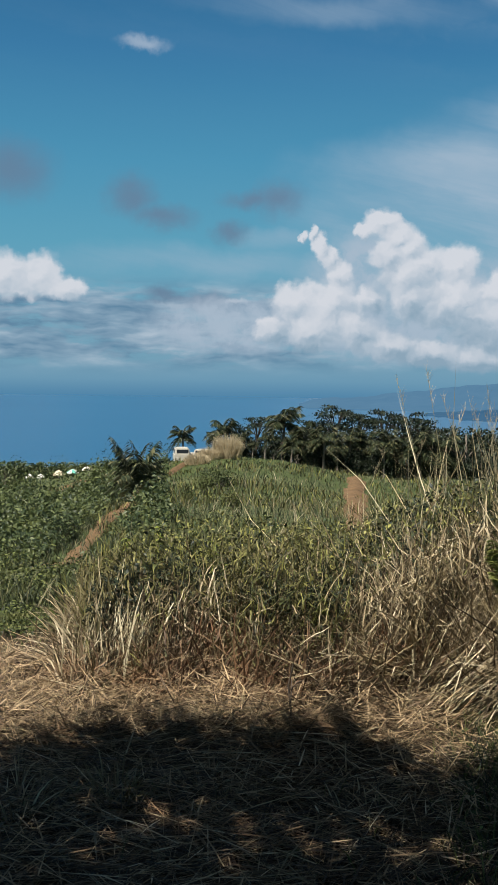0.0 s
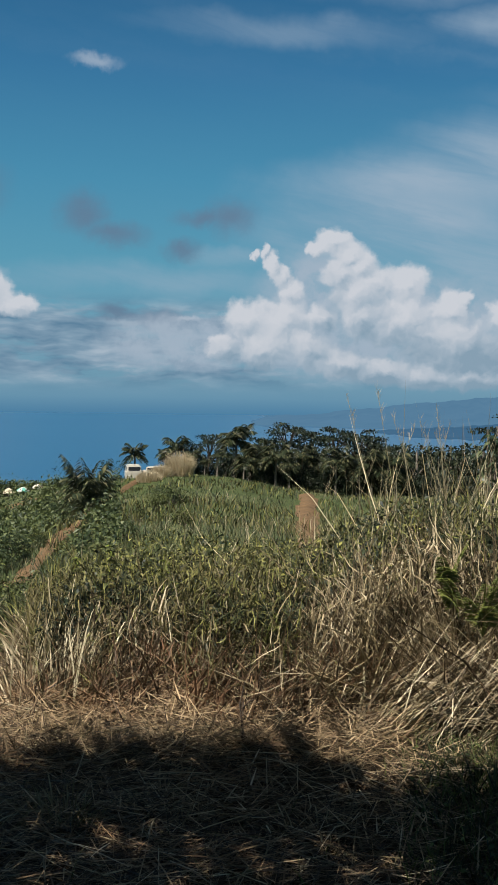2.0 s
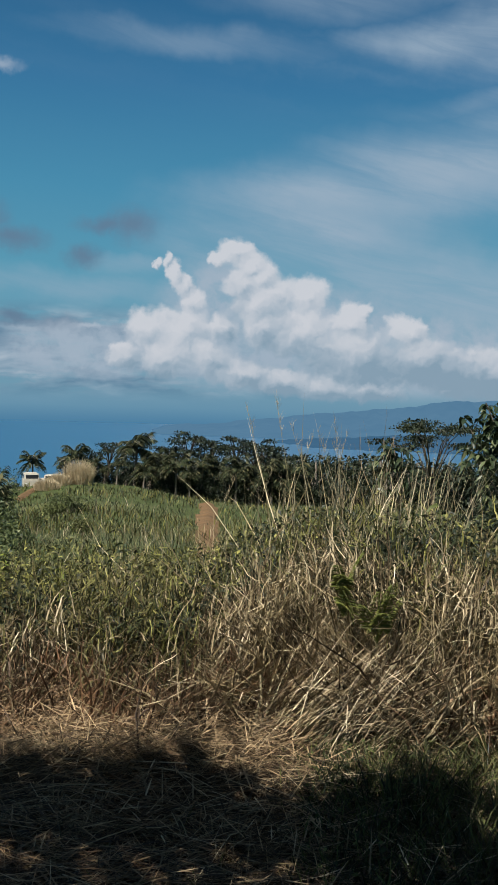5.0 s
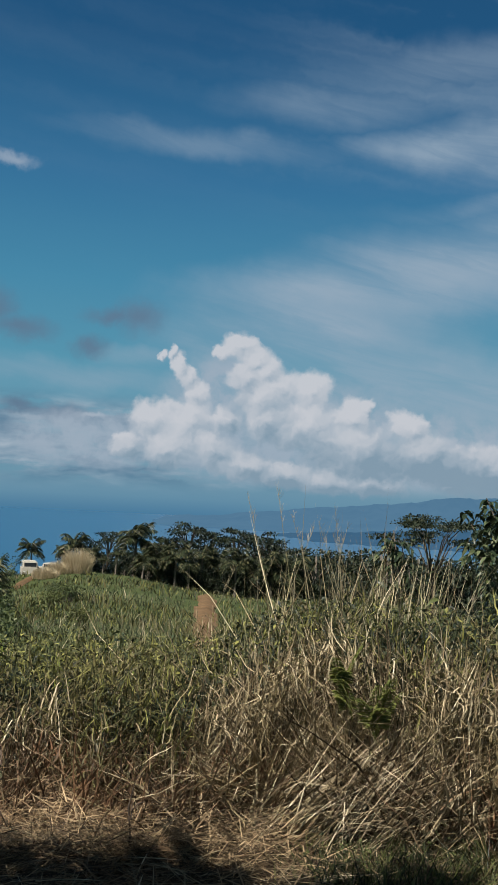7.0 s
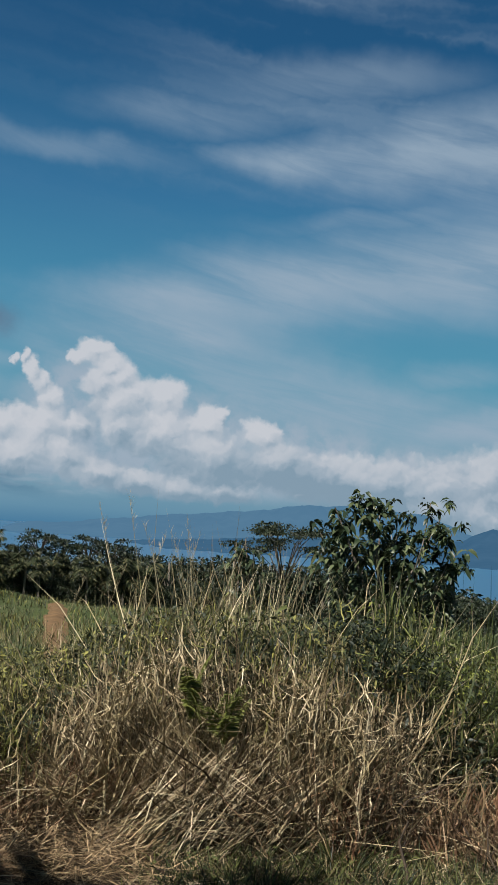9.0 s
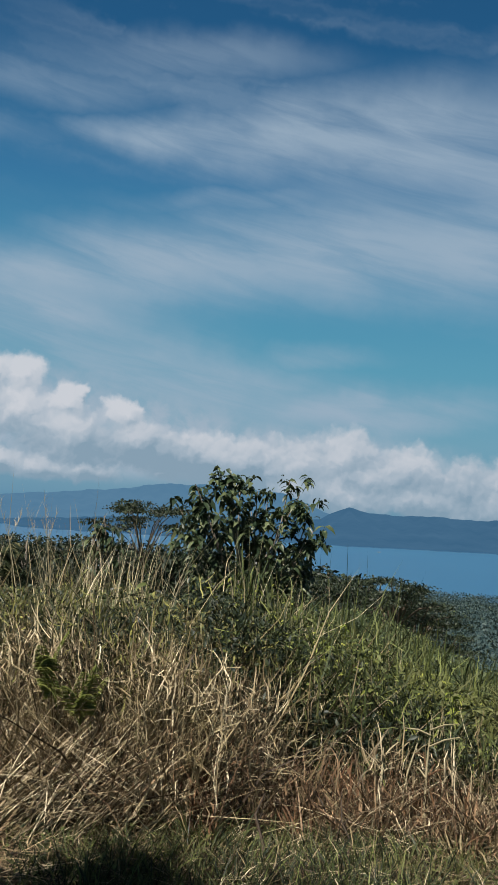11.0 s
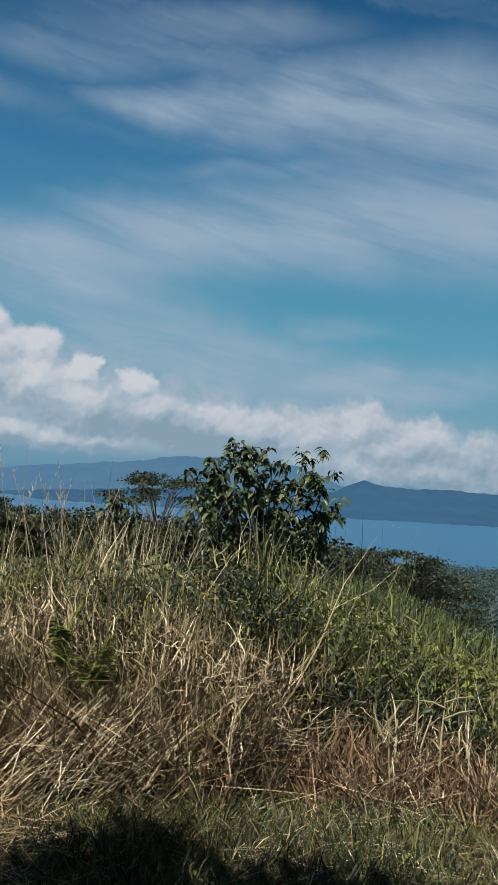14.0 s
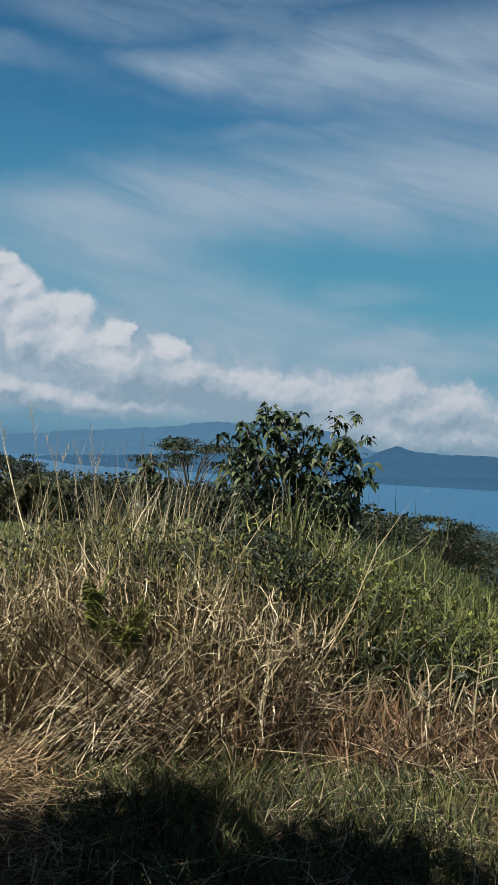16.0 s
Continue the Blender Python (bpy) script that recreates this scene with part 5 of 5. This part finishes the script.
set_trees(left_wood, [(float(b), float(70 + 45 * wood_rng.random()), float(np.interp(b, [-20, -14, -12.5, -11, -9, -7, -5], [-3.5, -3.8, -4.0, -4.3, -4.0, -3.75, -3.9]) - 0.25 * wood_rng.random())) for b in np.r_[np.arange(-19, -12.4, 0.55), np.arange(-12.2, -4.6, 0.5)] if not -12.4 < b < -8.6]
          + [(float(b), 118.0, -4.15) for b in np.arange(-12.4, -8.4, 0.6)], 861)

young = palm(0.9, 2.0, 28, 870, "young dark coconut palm with arching fronds on the slope", "slope palms", 0.10, 0.5, (-0.3, 1.6))
young.matrix_basis = pose(*spot(-6.2, 42), 0, 0, 20)
near_flat = flat_tree(6.4, 6.0, 14, 880, DARKLEAF, 0.16, 240, "dark umbrella tree with thin flat leaf layers", "seaward trees")
lone_flat = flat_tree(3.4, 3.0, 16, 882, DARKLEAF, 0.075, 260, "small umbrella tree with thin flat leaf layers behind the grass", "seaward trees", 0.45)
bpy.context.view_layer.update()
set_trees([lone_flat], [(18.7, 27, 0.3)], 883)
set_trees([near_flat], [(32.8, 46, -3.3), (31.4, 60, -3.3), (34.0, 48, -4.6), (35.6, 50, -6.2), (30.2, 55, -3.4), (33.3, 52, -3.9), (29.2, 62, -3.4)], 881)


# leaf colour shifted to blue-green, the distance haze painted in
HAZEWOOD = blade_material("hazed_leaf", [(0.0, (0.014, 0.032, 0.036)), (0.6, (0.026, 0.048, 0.05)), (1.0, (0.05, 0.075, 0.066))], None, 1.0, 0.1)


def build_far_wood():
    """The wooded shore far below, to the right of the hill."""
    rng = np.random.default_rng(890)
    s = Sheaf()
    for _ in range(1300):
        b, r = rng.uniform(27, 46), rng.uniform(60, 500)
        x, y, z = spot(b, r)
        w = rng.uniform(2.5, 4.0) * (0.5 + min(r, 260) / 300)
        z = z if r > 260 else min(z, EYE + r * math.tan(radians(float(np.interp(b, [27, 31, 33, 34.4, 38], [-4.0, -4.0, -4.4, -5.1, -4.9])))) - w * 0.9)
        clump_leaves(s, (x, y, z + w * 0.35), (w, w, w * 0.55), 80, w * 0.18, rng, 0.2, 0.7)
    tagged(new("far_woods", s.mesh("far_woods", HAZEWOOD)), "dense woods tinted blue-green with haze, running down to the shore", "woods", kind="stuff")


build_far_wood()


# ---- hilltop: plume bush, parked vehicles, parasols, boat ----
def plume_bush(at, wide, tall, seed, label, mat=HAYTOP):
    rng = np.random.default_rng(seed)
    ob = thing("plume_bush", at, label, "bush")
    k = 1500
    s = Sheaf()
    a, u = rng.uniform(0, 6.283, k), np.sqrt(rng.random(k))
    base = np.stack([np.cos(a) * u * wide * 0.36, np.sin(a) * u * wide * 0.36, np.zeros(k)], -1)
    dome = np.sqrt(1 - (0.85 * u) ** 2)
    s.blades(base, a + rng.normal(0, 0.5, k), tall * dome * rng.uniform(0.8, 1.08, k), rng.uniform(0.02, 0.05, k), 0.25 * u, rng.uniform(0.0, 0.7, k), 4, rng=rng)
    part("foliage", s.mesh("foliage", mat), ob)
    return ob


plume_bush(spot(-1.2, 93), 3.4, 2.5, 900, "rounded bush of pale plumed grass on the hilltop")
plume_bush(spot(-2.2, 92), 3.0, 1.3, 901, "low spread of pale dry grass below the van")
plume_bush(spot(-2.9, 88), 3.0, 1.1, 902, "low spread of tan dry grass beside the lane")
plume_bush(spot(29.9, 16.0), 0.9, 0.8, 904, "soft pale grass bush near the young tree", FIELD)


def plain(name, colour, rough=0.5, metallic=0.0):
    return material(name, lambda n: surface(n, n.mix(n.span(n.noise(place(n), 3.0, 5.0), 0.35, 0.7, 0.0, 0.25), colour, tuple(c * 0.6 for c in colour)), rough, metallic=metallic))


VAN_PAINT, GLASS_DARK, RUBBER = plain("cream_paint", (0.38, 0.355, 0.30), 0.5), plain("tinted_glass", (0.02, 0.025, 0.03), 0.1), plain("rubber", (0.02, 0.02, 0.02), 0.9)
LAMP_GLASS, CHROME = plain("lamp_glass", (0.6, 0.6, 0.55), 0.2), plain("dull_metal", (0.4, 0.4, 0.4), 0.4, 0.8)


def box_mesh(name, size, at, mat, bevel=0.03, taper=0.0):
    bm = bmesh.new()
    bmesh.ops.create_cube(bm, size=1.0)
    for v in bm.verts:
        k = 1 - taper * (v.co.z > 0)
        v.co = Vector((v.co.x * size[0] * k, v.co.y * size[1] * k, v.co.z * size[2])) + Vector(at)
    if bevel:
        bmesh.ops.bevel(bm, geom=bm.edges[:], offset=bevel, segments=2, affect="EDGES")
    me = bpy.data.meshes.new(name)
    bm.to_mesh(me)
    bm.free()
    me.materials.append(mat)
    return me


def wheel_mesh(name, radius, width, at, mat):
    bm = bmesh.new()
    bmesh.ops.create_cone(bm, cap_ends=True, segments=20, radius1=radius, radius2=radius, depth=width, matrix=Matrix.Translation(at) @ Matrix.Rotation(radians(90), 4, "Y"))
    bmesh.ops.bevel(bm, geom=[e for e in bm.edges if len(e.link_faces) == 2 and any(len(f.verts) > 4 for f in e.link_faces)], offset=0.03, segments=1, affect="EDGES")
    me = bpy.data.meshes.new(name)
    bm.to_mesh(me)
    bm.free()
    me.materials.append(mat)
    return me


def vehicle(at, turn, size, label, category):
    w, l, h = size
    ob = thing("van" if h > 1.6 else "car", at, label, category, turn=turn)
    part("body", box_mesh("body", (w, l, h * 0.5), (0, 0, h * 0.42), VAN_PAINT, 0.08), ob)
    part("cabin", box_mesh("cabin", (w * 0.96, l * (0.9 if h > 1.6 else 0.5), h * 0.36), (0, 0, h * 0.82), VAN_PAINT, 0.08, 0.1), ob)
    for sgn in (-1, 1):
        part("windscreen", box_mesh("windscreen", (w * 0.74, 0.03, h * 0.24), (0, sgn * l * (0.437 if h > 1.6 else 0.247), h * 0.80), GLASS_DARK, 0.01), ob, "dark tinted glass")
        part("side_window", box_mesh("side_window", (0.03, l * 0.36, h * 0.2), (sgn * w * 0.468, 0, h * 0.80), GLASS_DARK, 0.01), ob, "dark tinted glass")
        part("headlight", box_mesh("headlight", (0.2, 0.04, 0.13), (sgn * w * 0.36, -l * 0.5, h * 0.45), LAMP_GLASS, 0.02), ob)
        for e in (-1, 1):
            wheel = part("wheel", wheel_mesh("tyre", 0.3, 0.2, (sgn * w * 0.43, e * l * 0.32, 0.3), RUBBER), ob, "black rubber tyre")
            part("rim", wheel_mesh("rim", 0.17, 0.21, (sgn * w * 0.43, e * l * 0.32, 0.3), CHROME), wheel)
    part("bumper", box_mesh("bumper", (w * 0.95, 0.1, 0.16), (0, -l * 0.5, h * 0.25), CHROME, 0.03), ob)
    return ob


vehicle(spot(-3.8, 99, -0.45), 8, (1.5, 3.0, 1.7), "cream white van parked on the hilltop lane", "van")
vehicle(spot(-2.55, 100, -0.45), 70, (1.5, 3.2, 1.2), "white car parked behind the hilltop grass", "car")


def parasol(at, wide, tall, colours, label, seed):
    """A market parasol with panels round a pole."""
    rng = np.random.default_rng(seed)
    ob = thing("parasol", at, label, "parasol", "market parasols")
    s = Sheaf()
    s.tube([Vector((0, 0, -0.1)), Vector((0, 0, tall))], [0.03, 0.03], 6)
    part("pole", s.mesh("pole", CHROME), ob)
    for k in range(8):
        a, b = 6.2832 * k / 8, 6.2832 * (k + 1) / 8
        top, r = Vector((0, 0, tall)), wide / 2
        p = [Vector((math.cos(x) * q * r, math.sin(x) * q * r, tall - 0.34 * tall * q ** 1.6)) for q in (0.55, 1.0) for x in (a, b)]
        hem = [p[2] - Vector((0, 0, 0.1)), p[3] - Vector((0, 0, 0.1))]
        part("panel", mesh_of("panel", [top, *p, *hem], [(0, 1, 2), (1, 3, 4, 2), (3, 5, 6, 4)], colours[k % len(colours)]), ob)
    return ob


CLOTH_W, CLOTH_Y, CLOTH_G = plain("white_cloth", (0.50, 0.49, 0.45), 0.8), plain("sand_cloth", (0.45, 0.38, 0.27), 0.8), plain("green_cloth", (0.10, 0.32, 0.26), 0.8)
for k, (b, e, w, colours, words) in enumerate(((-12.2, -4.85, 0.9, (CLOTH_W,), "white"), (-11.6, -4.9, 0.7, (CLOTH_W,), "white"), (-10.6, -4.6, 1.1, (CLOTH_Y,), "sand-coloured"), (-9.85, -4.55, 1.2, (CLOTH_G, CLOTH_W), "green and white striped"), (-9.05, -4.5, 1.0, (CLOTH_W, CLOTH_Y), "pale striped"))):
    foot = spot(b, 96)
    parasol(foot, w, max(0.9, EYE + 96 * math.tan(radians(e)) - foot[2]), colours, words + " market parasol standing on the far slope", 910 + k)
build_path("path_market", [(-11.2, 84, 2.0), (-10.2, 86, 3.0), (-9.0, 90, 2.5), (-8.0, 93, 1.2)], "patch of bare reddish earth below the parasols")


def boat(at, label):
    ob = thing("boat", at, label, "boat", turn=75)
    bm = bmesh.new()
    bmesh.ops.create_cube(bm, size=1.0)
    bmesh.ops.subdivide_edges(bm, edges=bm.edges[:], cuts=3, use_grid_fill=True)
    for v in bm.verts:
        t = abs(v.co.y) * 2
        v.co = Vector((v.co.x * 2.2 * (1 - 0.8 * t ** 2) * (1 + 0.4 * v.co.z), v.co.y * 9, v.co.z * 1.2 + 0.4 * t ** 2 + 0.4))
    me = bpy.data.meshes.new("hull")
    bm.to_mesh(me)
    bm.free()
    me.materials.append(VAN_PAINT)
    part("hull", me, ob)
    part("cabin", box_mesh("cabin", (1.3, 3.0, 1.1), (0, -1, 1.4), VAN_PAINT, 0.05), ob)
    return ob


bx, by = polar(31.6, 1090.0)
boat((float(bx), float(by), -37.0), "small white boat far out on the sea").scale = (0.45, 0.45, 0.45)


# ---- unseen trees behind the clearing, added so that their shade falls on its floor ----
def shade_tree(x, y, tall, wide, seed, label, clumps=60, per=130, boughs=()):
    rng = np.random.default_rng(seed)
    ob = thing("shade_tree", (x, y, float(land(x, y))), label, "tree")
    wood, crown = Sheaf(), Sheaf()
    wood.tube([Vector((0, 0, -0.2)), Vector((0.1, 0.05, tall * 0.35)), Vector((0, 0.1, tall * 0.7))], [0.2, 0.16, 0.1], 8)
    for _ in range(clumps):
        a, u = rng.uniform(0, 6.283), rng.uniform(0, 1) ** 0.5
        c = Vector((math.cos(a) * u * wide * 0.5, math.sin(a) * u * wide * 0.5, tall * rng.uniform(0.62, 1.0)))
        wood.tube([Vector((0, 0, tall * 0.5)), c * 0.6 + Vector((0, 0, tall * 0.25)), c], [0.06, 0.04, 0.01], 4)
        s = rng.uniform(0.4, 0.75)
        clump_leaves(crown, c, (s, s, s * 0.6), per, 0.17, rng, 0.3, 0.2)
    # added clumps, hung out of view to cast the wanted shade
    for bough in boughs:
        c = Vector(bough) - Vector((x, y, 0))
        wood.tube([Vector((0, 0, tall * 0.5)), c * 0.6 + Vector((0, 0, tall * 0.24)), c], [0.03, 0.02, 0.006], 4)
        clump_leaves(crown, c, (0.38, 0.38, 0.25), 175, 0.17, rng, 0.3, 0.1)
    part("trunk", wood.mesh("trunk", BARK), ob)
    part("crown", crown.mesh("crown", BUSHLEAF), ob)
    return ob


def shade_boughs():
    """Unseen leaf clumps set sunward of the ground that is to be shaded."""
    rng = np.random.default_rng(960)
    ends = []
    for gx in np.arange(-2.6, 2.1, 0.36):
        for gy in np.arange(1.7, 4.6, 0.36):
            x, y = gx + rng.normal(0, 0.07), gy + rng.normal(0, 0.07)
            r, b = math.hypot(x, y), math.degrees(math.atan2(x, y))
            # keeps to the shade outline and leaves two holes for sun patches
            if r > (4.4 if b < 4 else 4.28 if b < 9 else 4.4 if b < 22 else 3.9) or min(math.hypot(x + 0.5, y - 3.55), math.hypot(x - 0.45, y - 3.2)) < 0.26 or rng.random() < (0.02 if b < 9 else 0.14):
                continue
            h = rng.uniform(4.4, 5.2)
            ends.append((x + h * SUN_TO.x / SUN_TO.z, y + h * SUN_TO.y / SUN_TO.z, h))
    return ends


ENDS = shade_boughs()
shade_tree(-4.0, -1.85, 5.2, 4.4, 950, "leafy tree behind the clearing casting dappled shade", 38, 130, [e for e in ENDS if e[0] < -3.2])
shade_tree(-2.5, -1.85, 5.0, 4.0, 951, "second leafy tree shading the clearing's edge", 21, 130, [e for e in ENDS if e[0] >= -3.2])
# out of view, added to close in the place behind
shade_tree(-7.5, -2.5, 5.6, 5.0, 952, "unseen leafy tree added beside the clearing", 40)
